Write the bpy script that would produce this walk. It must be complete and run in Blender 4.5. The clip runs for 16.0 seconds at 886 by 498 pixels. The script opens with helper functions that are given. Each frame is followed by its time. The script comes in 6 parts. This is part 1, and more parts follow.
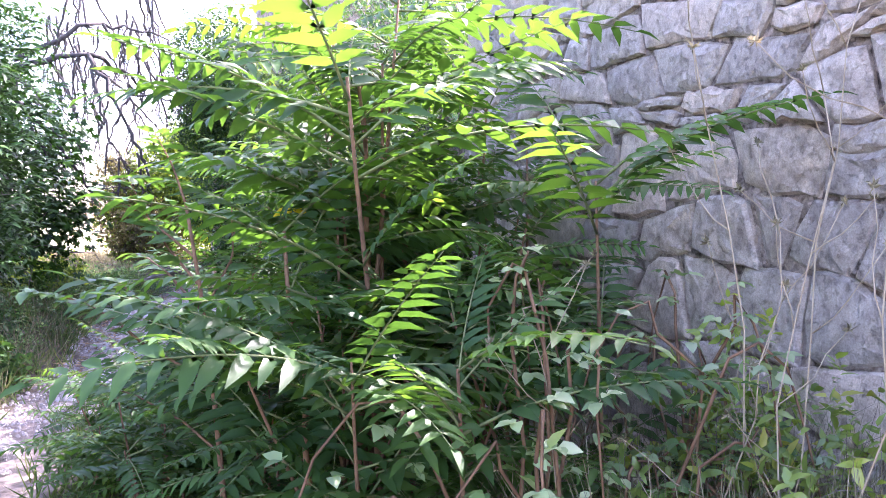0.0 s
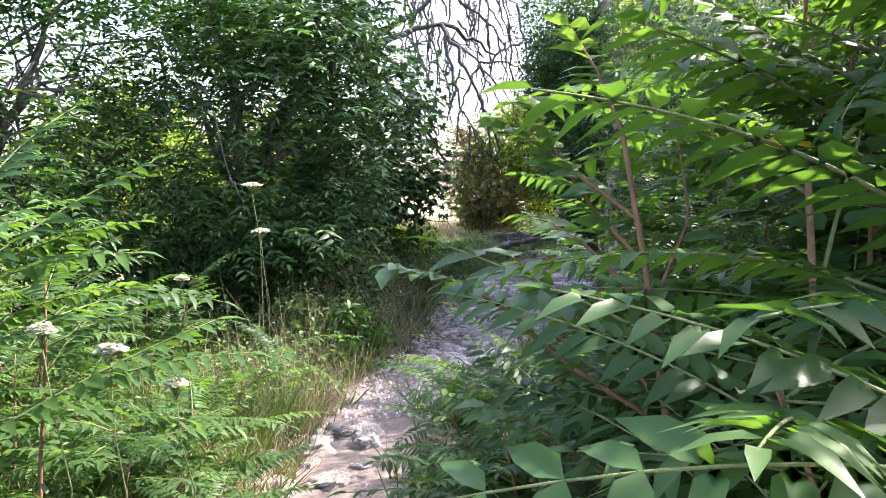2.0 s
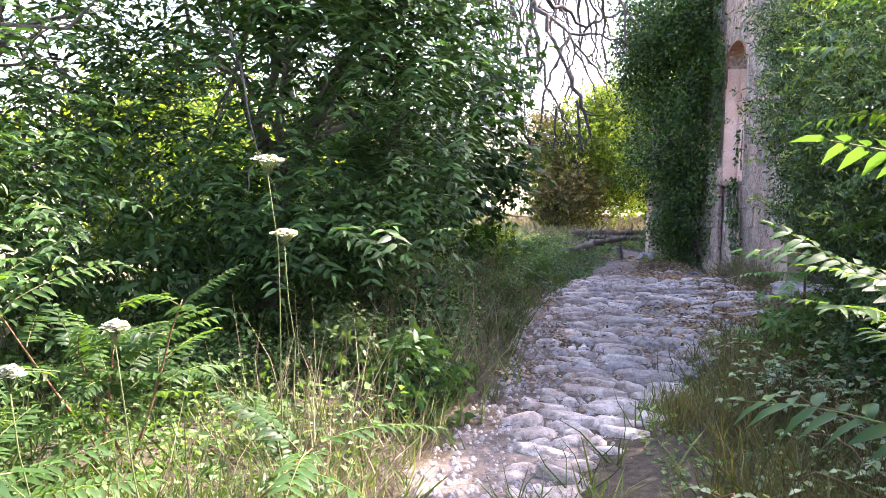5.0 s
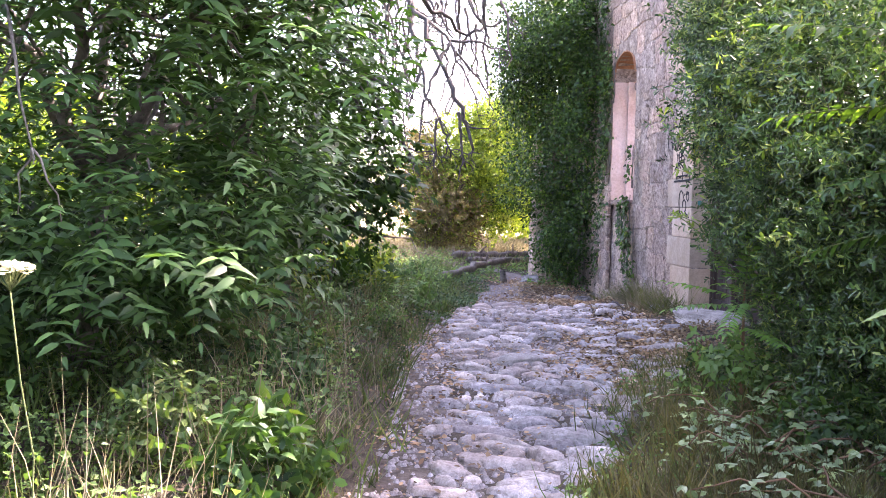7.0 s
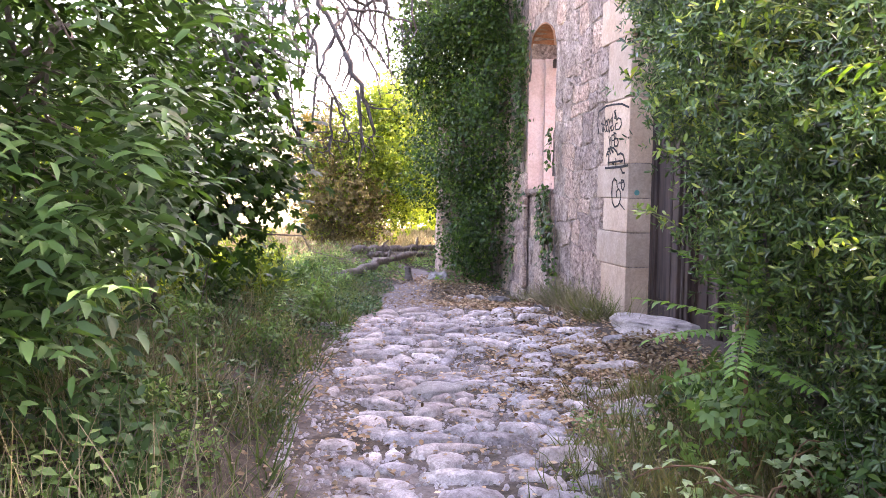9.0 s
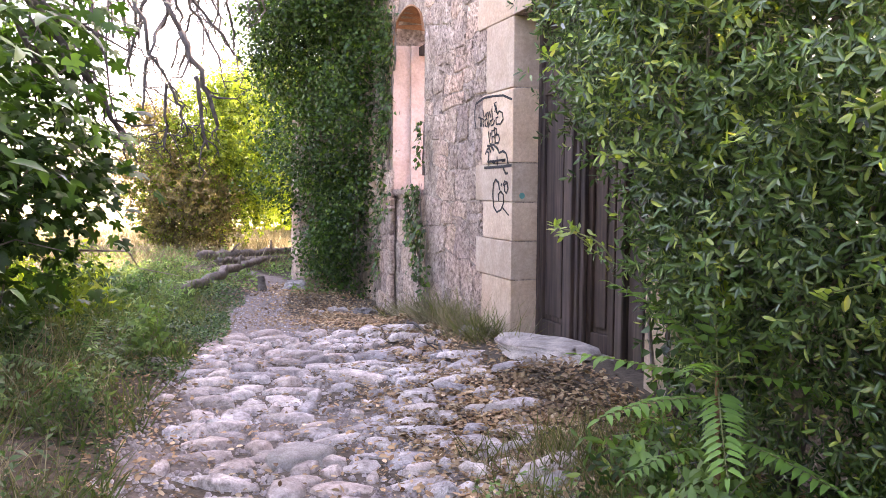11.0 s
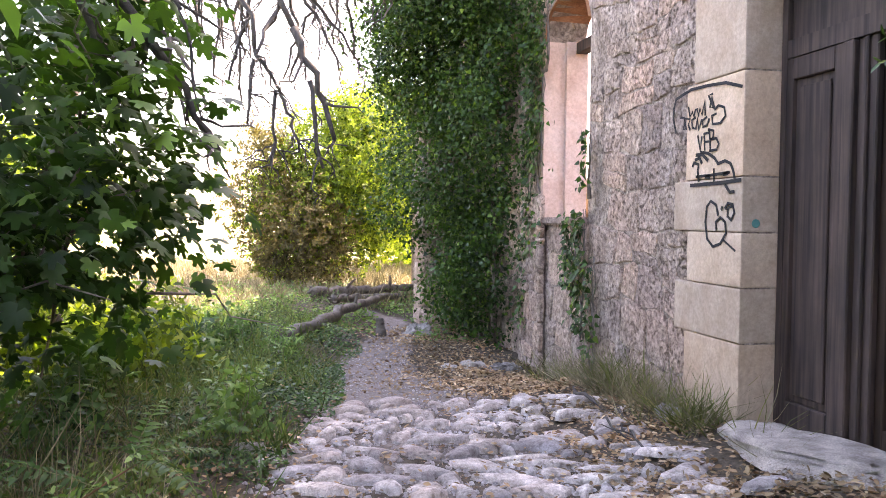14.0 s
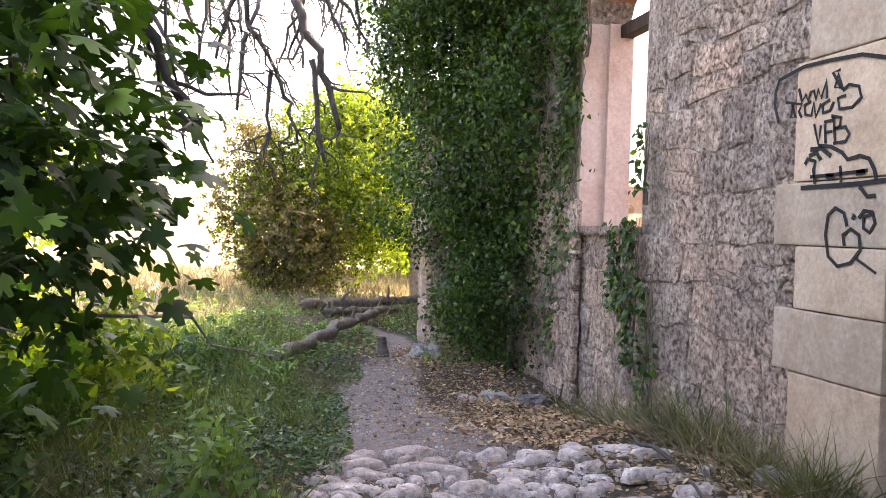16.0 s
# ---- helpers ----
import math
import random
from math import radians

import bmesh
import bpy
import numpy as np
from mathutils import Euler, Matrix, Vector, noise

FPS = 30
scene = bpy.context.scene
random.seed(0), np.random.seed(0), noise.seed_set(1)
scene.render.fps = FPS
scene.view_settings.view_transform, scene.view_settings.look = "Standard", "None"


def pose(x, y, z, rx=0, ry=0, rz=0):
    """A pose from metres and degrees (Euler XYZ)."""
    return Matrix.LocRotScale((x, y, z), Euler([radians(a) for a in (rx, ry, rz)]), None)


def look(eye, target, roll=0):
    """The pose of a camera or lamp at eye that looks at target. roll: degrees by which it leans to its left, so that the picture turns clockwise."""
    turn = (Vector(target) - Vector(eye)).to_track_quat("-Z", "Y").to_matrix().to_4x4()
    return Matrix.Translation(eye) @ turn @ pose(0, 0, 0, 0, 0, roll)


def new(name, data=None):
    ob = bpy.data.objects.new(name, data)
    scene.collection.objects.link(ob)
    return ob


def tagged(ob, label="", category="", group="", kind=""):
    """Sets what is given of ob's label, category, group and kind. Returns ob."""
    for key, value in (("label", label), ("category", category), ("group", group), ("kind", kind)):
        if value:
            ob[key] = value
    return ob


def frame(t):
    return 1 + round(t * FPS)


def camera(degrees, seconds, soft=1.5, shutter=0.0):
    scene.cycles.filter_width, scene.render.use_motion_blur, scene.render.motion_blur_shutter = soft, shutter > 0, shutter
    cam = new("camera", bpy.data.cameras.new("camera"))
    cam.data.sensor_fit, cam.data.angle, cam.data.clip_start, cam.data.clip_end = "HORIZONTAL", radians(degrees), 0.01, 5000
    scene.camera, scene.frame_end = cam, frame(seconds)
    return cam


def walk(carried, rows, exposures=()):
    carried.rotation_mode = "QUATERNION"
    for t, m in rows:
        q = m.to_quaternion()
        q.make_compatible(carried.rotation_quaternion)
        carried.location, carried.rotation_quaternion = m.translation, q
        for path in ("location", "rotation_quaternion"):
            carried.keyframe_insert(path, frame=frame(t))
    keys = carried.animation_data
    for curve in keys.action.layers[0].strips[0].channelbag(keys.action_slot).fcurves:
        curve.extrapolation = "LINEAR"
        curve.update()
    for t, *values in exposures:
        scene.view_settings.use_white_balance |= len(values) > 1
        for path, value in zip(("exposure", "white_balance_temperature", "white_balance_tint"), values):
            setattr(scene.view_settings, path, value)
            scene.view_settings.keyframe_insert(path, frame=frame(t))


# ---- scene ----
cam = camera(56.9, 16.0, soft=0.85)
PATH = [
    (0, (-2.791, -14.697, 1.56), (-2.08, -12.829, 1.474), -0.3),
    (0.5, (-2.815, -14.365, 1.546), (-2.24, -12.453, 1.434), -1.1),
    (1, (-2.796, -14.034, 1.522), (-2.458, -12.067, 1.393), -0.0),
    (1.5, (-2.842, -13.733, 1.501), (-2.767, -11.74, 1.355), 0.4),
    (2, (-2.942, -13.403, 1.478), (-3.019, -11.41, 1.331), -0.9),
    (2.5, (-3.003, -13.003, 1.426), (-3.203, -11.02, 1.263), -0.8),
    (3, (-3.077, -12.593, 1.396), (-3.365, -10.624, 1.193), -0.3),
    (5.3, (-3.335, -11.06, 1.456), (-3.529, -9.075, 1.302), 1.2),
    (5.5, (-3.342, -10.92, 1.456), (-3.501, -8.931, 1.32), 1.5),
    (6, (-3.388, -10.537, 1.445), (-3.391, -8.539, 1.358), 0.4),
    (6.5, (-3.4, -10.242, 1.416), (-3.343, -8.245, 1.321), 0.4),
    (7, (-3.411, -9.849, 1.395), (-3.332, -7.854, 1.279), 1.0),
    (7.5, (-3.46, -9.457, 1.392), (-3.239, -7.473, 1.264), 0.3),
    (8, (-3.413, -9.063, 1.394), (-3.111, -7.091, 1.259), 0.2),
    (8.2, (-3.403, -8.9, 1.393), (-3.097, -6.928, 1.256), 0.5),
    (10.3, (-3.255, -7.439, 1.501), (-2.771, -5.503, 1.365), 0.8),
    (10.5, (-3.25, -7.34, 1.517), (-2.687, -5.426, 1.379), 0.4),
    (11, (-3.166, -7.046, 1.507), (-2.504, -5.165, 1.356), 0.4),
    (11.5, (-3.073, -6.768, 1.525), (-2.367, -4.903, 1.375), 1.1),
    (12, (-3.031, -6.41, 1.509), (-2.303, -4.552, 1.38), 0.8),
    (12.5, (-2.973, -6.056, 1.457), (-2.239, -4.199, 1.338), 0.6),
    (13, (-2.95, -5.72, 1.444), (-2.296, -3.834, 1.31), 2.1),
    (13.5, (-2.979, -5.298, 1.474), (-2.394, -3.389, 1.372), 1.4),
    (14, (-3.01, -4.87, 1.435), (-2.606, -2.912, 1.363), 0.6),
    (14.5, (-3.085, -4.533, 1.421), (-2.822, -2.551, 1.366), 0.9),
    (15, (-3.162, -4.147, 1.429), (-2.908, -2.164, 1.388), 0.4),
    (15.5, (-3.134, -3.817, 1.417), (-2.867, -1.836, 1.384), -0.0),
    (16, (-3.068, -3.509, 1.408), (-2.63, -1.558, 1.358), 1.7),
]
walk(cam, [(t, look(eye, target, roll)) for t, eye, target, roll in PATH],
     exposures=[(0.0, 3.4, 6000, 39), (1.0, 3.15, 6200, 31), (2.0, 2.7, 6500, 22), (6.0, 3.5, 6800, 33), (8.0, 3.88, 7300, 40), (11.0, 4.05, 8200, 37), (13.0, 4.0, 8000, 32), (16.0, 3.48, 8300, 28)])

# ---- world and sun ----
SUN_FROM = Vector((0.80, 0.50, 0.92)).normalized()
world = bpy.data.worlds.new("sky")
scene.world = world
world.use_nodes = True
wn = world.node_tree.nodes
sky = wn.new("ShaderNodeTexSky")
sky.sky_type = 'NISHITA'
sky.sun_disc = False
sky.sun_elevation = math.asin(SUN_FROM.z)
sky.sun_rotation = math.atan2(SUN_FROM.x, SUN_FROM.y)
sky.dust_density = 2.5
wn["Background"].inputs["Strength"].default_value = 0.15
world.node_tree.links.new(sky.outputs[0], wn["Background"].inputs["Color"])
sun_data = bpy.data.lights.new("sun", 'SUN')
sun_data.energy = 3.2
sun_data.angle = radians(0.5)
sun_data.color = (1.0, 0.95, 0.86)
sun = new("sun", sun_data)
sun.matrix_world = look(SUN_FROM * 30, (0, 0, 0))


# ---- materials ----
def nodes_of(name):
    m = bpy.data.materials.new(name)
    m.use_nodes = True
    nt = m.node_tree
    return m, nt, nt.nodes, nt.links, nt.nodes["Principled BSDF"]


def noise_node(nt, scale, detail=4.0, rough=0.6, coord="Object"):
    tc = nt.nodes.new("ShaderNodeTexCoord")
    n = nt.nodes.new("ShaderNodeTexNoise")
    n.inputs["Scale"].default_value = scale
    n.inputs["Detail"].default_value = detail
    n.inputs["Roughness"].default_value = rough
    nt.links.new(tc.outputs[coord], n.inputs["Vector"])
    return n


def ramp_node(nt, fac, stops):
    r = nt.nodes.new("ShaderNodeValToRGB")
    e = r.color_ramp.elements
    while len(e) < len(stops):
        e.new(0.5)
    for k, (p, c) in enumerate(stops):
        e[k].position = p
        e[k].color = (*c, 1)
    nt.links.new(fac, r.inputs[0])
    return r


def mix_node(nt, fac, a, b, kind='MIX'):
    m = nt.nodes.new("ShaderNodeMix")
    m.data_type = 'RGBA'
    m.blend_type = kind
    for sock, v in ((m.inputs[0], fac), (m.inputs[6], a), (m.inputs[7], b)):
        if isinstance(v, (int, float)):
            sock.default_value = v
        elif isinstance(v, tuple):
            sock.default_value = (*v, 1)
        else:
            nt.links.new(v, sock)
    return m.outputs[2]


def bump_node(nt, height, strength, dist, bsdf):
    b = nt.nodes.new("ShaderNodeBump")
    b.inputs["Strength"].default_value = strength
    b.inputs["Distance"].default_value = dist
    nt.links.new(height, b.inputs["Height"])
    nt.links.new(b.outputs[0], bsdf.inputs["Normal"])
    return b


def leaf_material(name, dark, mid, light, through_light=0.35, rough=0.45, seen_scale=1.3, glow=(1.5, 1.7, 0.55), gloss=0.32, single=False):
    """Thin leaves: each has its own tone, light passes through; half-metre patches paint in shade among foliage."""
    m, nt, nd, lk, b = nodes_of(name)
    g = nd.new("ShaderNodeNewGeometry")
    stops = [(0.0, dark), (0.45, mid), (0.84, mid), (1.0, light)]
    r = ramp_node(nt, g.outputs["Random Per Island"], stops)
    n = noise_node(nt, seen_scale, 3.0)
    tone = ramp_node(nt, n.outputs[0], [(0.3, (0.45, 0.5, 0.45)), (0.7, (1.42, 1.34, 1.12))])
    col = mix_node(nt, 1.0, r.outputs[0], tone.outputs[0], 'MULTIPLY')
    if single:
        oi = nd.new("ShaderNodeObjectInfo")
        own = ramp_node(nt, oi.outputs["Random"], [(0.0, (0.62, 0.68, 0.75)), (0.5, (1.0, 1.0, 1.0)), (0.85, (1.2, 1.15, 1.0)), (1.0, (1.4, 1.32, 0.9))])
        col = mix_node(nt, 1.0, col, own.outputs[0], 'MULTIPLY')
    lk.new(col, b.inputs["Base Color"])
    b.inputs["Roughness"].default_value = rough
    b.inputs["Specular IOR Level"].default_value = gloss
    tr = nd.new("ShaderNodeBsdfTranslucent")
    warm = mix_node(nt, 1.0, col, glow, 'MULTIPLY')
    lk.new(warm, tr.inputs["Color"])
    mx = nd.new("ShaderNodeMixShader")
    mx.inputs[0].default_value = through_light
    lk.new(b.outputs[0], mx.inputs[1])
    lk.new(tr.outputs[0], mx.inputs[2])
    lk.new(mx.outputs[0], nd["Material Output"].inputs["Surface"])
    return m


def bark_material(name, dark, light, scale=9.0):
    m, nt, nd, lk, b = nodes_of(name)
    n = noise_node(nt, scale, 6.0, 0.7)
    r = ramp_node(nt, n.outputs[0], [(0.3, dark), (0.7, light)])
    lk.new(r.outputs[0], b.inputs["Base Color"])
    b.inputs["Roughness"].default_value = 0.9
    n2 = noise_node(nt, scale * 5, 4.0, 0.7)
    bump_node(nt, n2.outputs[0], 0.7, 0.01, b)
    return m


def stone_material(name, dark, mid, light, pit=0.6, scale=3.0, piece=True, stain=None, holes=0.0, speckle=0.7):
    """Stone at real-world scale: broad tone, fine grain, dark pits, tone of its own for each piece."""
    m, nt, nd, lk, b = nodes_of(name)
    geo = nd.new("ShaderNodeNewGeometry")

    def grain(sc, det=6.0, rg=0.65):
        n = nd.new("ShaderNodeTexNoise")
        n.inputs["Scale"].default_value = sc
        n.inputs["Detail"].default_value = det
        n.inputs["Roughness"].default_value = rg
        lk.new(geo.outputs["Position"], n.inputs["Vector"])
        return n.outputs[0]
    broad = grain(scale, 8.0)
    r = ramp_node(nt, broad, [(0.3, dark), (0.5, mid), (0.68, light)])
    col = r.outputs[0]
    if stain:
        sr = ramp_node(nt, grain(1.1, 5.0), [(0.44, (0, 0, 0)), (0.62, (1, 1, 1))])
        col = mix_node(nt, sr.outputs[0], col, stain)
    fine = grain(scale * 14, 5.0, 0.75)
    fr = ramp_node(nt, fine, [(0.33, (0.5, 0.48, 0.46)), (0.6, (1.12, 1.12, 1.12))])
    col = mix_node(nt, speckle, col, fr.outputs[0], 'MULTIPLY')
    height = fine
    if holes:
        pits = grain(30.0, 7.0, 0.68)
        pr = ramp_node(nt, pits, [(0.34, (0.0, 0.0, 0.0)), (0.48, (1, 1, 1))])
        crust = ramp_node(nt, grain(19.0, 6.0, 0.7), [(0.36, (0.62, 0.58, 0.56)), (0.5, (1, 1, 1)), (0.64, (1.4, 1.38, 1.36))])
        col = mix_node(nt, min(1.0, 1.6 * holes), col, crust.outputs[0], 'MULTIPLY')
        shade = mix_node(nt, holes, (1, 1, 1), pr.outputs[0])
        tone = mix_node(nt, shade, (0.28, 0.24, 0.22), (1, 1, 1))
        col = mix_node(nt, 1.0, col, tone, 'MULTIPLY')
        height = mix_node(nt, 0.6, fine, pr.outputs[0])
    if piece:
        oi = nd.new("ShaderNodeObjectInfo")
        pc = ramp_node(nt, oi.outputs["Random"], [(0.0, (0.72, 0.70, 0.71)), (0.35, (0.92, 0.90, 0.89)), (0.7, (1.04, 0.98, 0.93)), (1.0, (1.2, 1.1, 1.02))])
        col = mix_node(nt, 1.0, col, pc.outputs[0], 'MULTIPLY')
    lk.new(col, b.inputs["Base Color"])
    b.inputs["Roughness"].default_value = 0.92
    b.inputs["Specular IOR Level"].default_value = 0.25
    h = mix_node(nt, 0.35, height, broad)
    bump_node(nt, h, pit, 0.04, b)
    return m


def plain_material(name, a, bcol, scale=6.0, rough=0.85, bump=0.2, metal=0.0):
    m, nt, nd, lk, b = nodes_of(name)
    n = noise_node(nt, scale, 6.0, 0.65)
    r = ramp_node(nt, n.outputs[0], [(0.3, a), (0.7, bcol)])
    lk.new(r.outputs[0], b.inputs["Base Color"])
    b.inputs["Roughness"].default_value = rough
    b.inputs["Metallic"].default_value = metal
    n2 = noise_node(nt, scale * 9, 4.0, 0.7)
    bump_node(nt, n2.outputs[0], bump, 0.01, b)
    return m


def wood_material(name, a, bcol, grain_axis=2):
    m, nt, nd, lk, b = nodes_of(name)
    tc = nd.new("ShaderNodeTexCoord")
    mp = nd.new("ShaderNodeMapping")
    sc = [26.0, 26.0, 26.0]
    sc[grain_axis] = 1.2
    mp.inputs["Scale"].default_value = sc
    lk.new(tc.outputs["Object"], mp.inputs["Vector"])
    n = nd.new("ShaderNodeTexNoise")
    n.inputs["Scale"].default_value = 1.0
    n.inputs["Detail"].default_value = 6.0
    lk.new(mp.outputs[0], n.inputs["Vector"])
    r = ramp_node(nt, n.outputs[0], [(0.32, a), (0.68, bcol)])
    w = noise_node(nt, 2.3, 5.0)
    wr = ramp_node(nt, w.outputs[0], [(0.35, (0.6, 0.6, 0.62)), (0.65, (1.2, 1.15, 1.12))])
    lk.new(mix_node(nt, 0.8, r.outputs[0], wr.outputs[0], 'MULTIPLY'), b.inputs["Base Color"])
    b.inputs["Roughness"].default_value = 0.8
    bump_node(nt, n.outputs[0], 0.5, 0.006, b)
    return m


def ground_material():
    m, nt, nd, lk, b = nodes_of("earth")
    n1 = noise_node(nt, 1.6, 6.0, 0.65)
    n2 = noise_node(nt, 22.0, 6.0, 0.75)
    soil = ramp_node(nt, n2.outputs[0], [(0.3, (0.03, 0.024, 0.018)), (0.6, (0.10, 0.08, 0.058)), (0.8, (0.2, 0.16, 0.11))])
    dirt = ramp_node(nt, n2.outputs[0], [(0.3, (0.10, 0.08, 0.07)), (0.55, (0.205, 0.17, 0.15)), (0.8, (0.34, 0.295, 0.265))])
    dry = ramp_node(nt, n2.outputs[0], [(0.3, (0.3, 0.26, 0.14)), (0.7, (0.56, 0.49, 0.30))])
    wa = nd.new("ShaderNodeAttribute")
    wa.attribute_name = "wear"
    da = nd.new("ShaderNodeAttribute")
    da.attribute_name = "dry"
    edge = nd.new("ShaderNodeMath")
    edge.operation = 'ADD'
    lk.new(wa.outputs["Fac"], edge.inputs[0])
    jit = nd.new("ShaderNodeMath")
    jit.operation = 'MULTIPLY_ADD'
    jit.inputs[1].default_value = 1.5
    jit.inputs[2].default_value = -0.75
    lk.new(n1.outputs[0], jit.inputs[0])
    lk.new(jit.outputs[0], edge.inputs[1])
    er = ramp_node(nt, edge.outputs[0], [(0.35, (0, 0, 0)), (0.62, (1, 1, 1))])
    col = mix_node(nt, da.outputs["Fac"], soil.outputs[0], dry.outputs[0])
    col = mix_node(nt, er.outputs[0], col, dirt.outputs[0])
    lk.new(col, b.inputs["Base Color"])
    b.inputs["Roughness"].default_value = 0.95
    b.inputs["Specular IOR Level"].default_value = 0.2
    bump_node(nt, n2.outputs[0], 0.6, 0.03, b)
    return m


M_EARTH = ground_material()
M_COBBLE = stone_material("limestone_cobble", (0.29, 0.265, 0.255), (0.50, 0.47, 0.455), (0.76, 0.735, 0.72), 0.6, 6.0, True, (0.35, 0.31, 0.29), 0.4, 0.55)
M_RUBBLE = stone_material("weathered_rubble", (0.25, 0.19, 0.16), (0.43, 0.345, 0.29), (0.60, 0.50, 0.43), 1.0, 3.2, True, (0.45, 0.335, 0.28), 0.75, 0.75)
M_MORTAR = stone_material("old_mortar", (0.18, 0.14, 0.115), (0.34, 0.27, 0.225), (0.52, 0.43, 0.36), 1.0, 5.0, False, None, 0.6)
M_ASHLAR = stone_material("dressed_stone", (0.38, 0.29, 0.215), (0.51, 0.41, 0.325), (0.58, 0.485, 0.395), 0.3, 2.6, True, (0.46, 0.345, 0.26), 0.14, 0.35)
M_PLASTER = stone_material("pink_plaster", (0.48, 0.33, 0.26), (0.58, 0.42, 0.345), (0.64, 0.50, 0.43), 0.25, 2.5, False, None, 0.15, 0.25)
M_BRICK = stone_material("old_brick", (0.24, 0.12, 0.07), (0.36, 0.19, 0.11), (0.42, 0.26, 0.17), 0.6, 4.0)
M_ROCK = stone_material("grey_boulder", (0.20, 0.19, 0.18), (0.34, 0.325, 0.305), (0.52, 0.50, 0.47), 0.9, 4.0, True, None, 0.5)
M_PALE = stone_material("pale_limestone", (0.27, 0.25, 0.23), (0.45, 0.425, 0.40), (0.64, 0.61, 0.57), 0.9, 7.0)
M_DOOR = wood_material("grey_weathered_wood", (0.017, 0.010, 0.008), (0.078, 0.050, 0.041))
M_DOOR_IN = wood_material("brown_door_wood", (0.028, 0.016, 0.011), (0.075, 0.043, 0.03))
M_BARK = bark_material("bark", (0.05, 0.04, 0.035), (0.25, 0.21, 0.18))
M_DEADWOOD = bark_material("dead_bark", (0.03, 0.025, 0.023), (0.10, 0.085, 0.075))
M_LOG = bark_material("log_bark", (0.035, 0.028, 0.022), (0.18, 0.15, 0.125), 11.0)
M_STEM = bark_material("red_stem", (0.12, 0.06, 0.03), (0.26, 0.14, 0.07), 12.0)
M_GREENSTEM = bark_material("green_stem", (0.10, 0.13, 0.04), (0.22, 0.24, 0.09), 12.0)
M_STRAW = leaf_material("straw", (0.12, 0.10, 0.066), (0.26, 0.225, 0.155), (0.42, 0.385, 0.29), 0.18, 0.8, glow=(1.0, 1.0, 0.8), gloss=0.15)
M_GRASS = leaf_material("grass", (0.045, 0.08, 0.026), (0.095, 0.15, 0.05), (0.22, 0.24, 0.10), 0.3, 0.5)
M_AILANTHUS = leaf_material("ailanthus_leaf", (0.032, 0.08, 0.03), (0.07, 0.15, 0.05), (0.14, 0.23, 0.065), 0.5, 0.45, glow=(1.7, 1.7, 0.5), gloss=0.28, single=True)
M_ELDER = leaf_material("elder_leaf", (0.016, 0.042, 0.015), (0.062, 0.138, 0.048), (0.13, 0.245, 0.09), 0.25, 0.5, gloss=0.28)
M_LAUREL = leaf_material("laurel_leaf", (0.012, 0.034, 0.012), (0.075, 0.15, 0.05), (0.36, 0.43, 0.14), 0.2, 0.34, seen_scale=2.2, gloss=0.6)
M_SHOOT = leaf_material("young_shoot_leaf", (0.16, 0.25, 0.06), (0.27, 0.35, 0.09), (0.46, 0.42, 0.10), 0.4, 0.3, gloss=0.6)
# lighter copy of the ailanthus leaf, open sky light put into the colour
M_SKYLIT = leaf_material("skylit_sapling_leaf", (0.10, 0.22, 0.06), (0.14, 0.29, 0.08), (0.20, 0.36, 0.10), 0.4, 0.5, glow=(1.8, 1.8, 0.6))
# light tone paints sun glints onto some of the shrub's leaves
M_SHRUB = leaf_material("broad_shrub_leaf", (0.06, 0.13, 0.05), (0.10, 0.19, 0.075), (0.30, 0.38, 0.22), 0.45, 0.45, glow=(2.0, 1.9, 0.6), gloss=0.35)
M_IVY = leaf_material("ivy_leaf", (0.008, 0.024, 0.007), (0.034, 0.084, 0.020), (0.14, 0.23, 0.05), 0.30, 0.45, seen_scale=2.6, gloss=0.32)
M_COVER = leaf_material("ground_ivy_leaf", (0.02, 0.055, 0.02), (0.055, 0.125, 0.045), (0.14, 0.23, 0.09), 0.25, 0.45, seen_scale=2.4, gloss=0.4)
M_OLIVE = leaf_material("olive_grass", (0.07, 0.085, 0.032), (0.13, 0.145, 0.06), (0.30, 0.27, 0.14), 0.25, 0.7, gloss=0.2)
M_WARMSTONE = stone_material("ochre_rubble", (0.34, 0.22, 0.12), (0.52, 0.36, 0.21), (0.66, 0.50, 0.33), 0.8, 6.0, True)
M_FIG = leaf_material("fig_leaf", (0.014, 0.036, 0.012), (0.032, 0.08, 0.022), (0.11, 0.22, 0.05), 0.42, 0.5, gloss=0.25)
M_BRAMBLE = leaf_material("bramble_leaf", (0.06, 0.12, 0.045), (0.14, 0.24, 0.095), (0.30, 0.38, 0.19), 0.36, 0.5, gloss=0.3)
M_PALELEAF = leaf_material("pale_bramble_leaf", (0.12, 0.19, 0.09), (0.27, 0.35, 0.20), (0.48, 0.53, 0.36), 0.3, 0.45, gloss=0.45)
M_SUNNY = leaf_material("sunny_bush_leaf", (0.03, 0.055, 0.012), (0.15, 0.21, 0.035), (0.40, 0.44, 0.09), 0.5, 0.5, seen_scale=1.4)
M_DRYVINE = leaf_material("dry_vine_leaf", (0.06, 0.05, 0.022), (0.14, 0.115, 0.05), (0.26, 0.2, 0.1), 0.25, 0.7)
M_LITTER = leaf_material("fallen_leaf", (0.15, 0.09, 0.06), (0.38, 0.26, 0.175), (0.66, 0.52, 0.39), 0.1, 0.8, glow=(1.2, 1.0, 0.7), gloss=0.2)
M_UMBEL = leaf_material("white_umbel", (0.6, 0.62, 0.55), (0.75, 0.76, 0.7), (0.82, 0.82, 0.78), 0.3, 0.7, glow=(1.0, 1.0, 0.9))
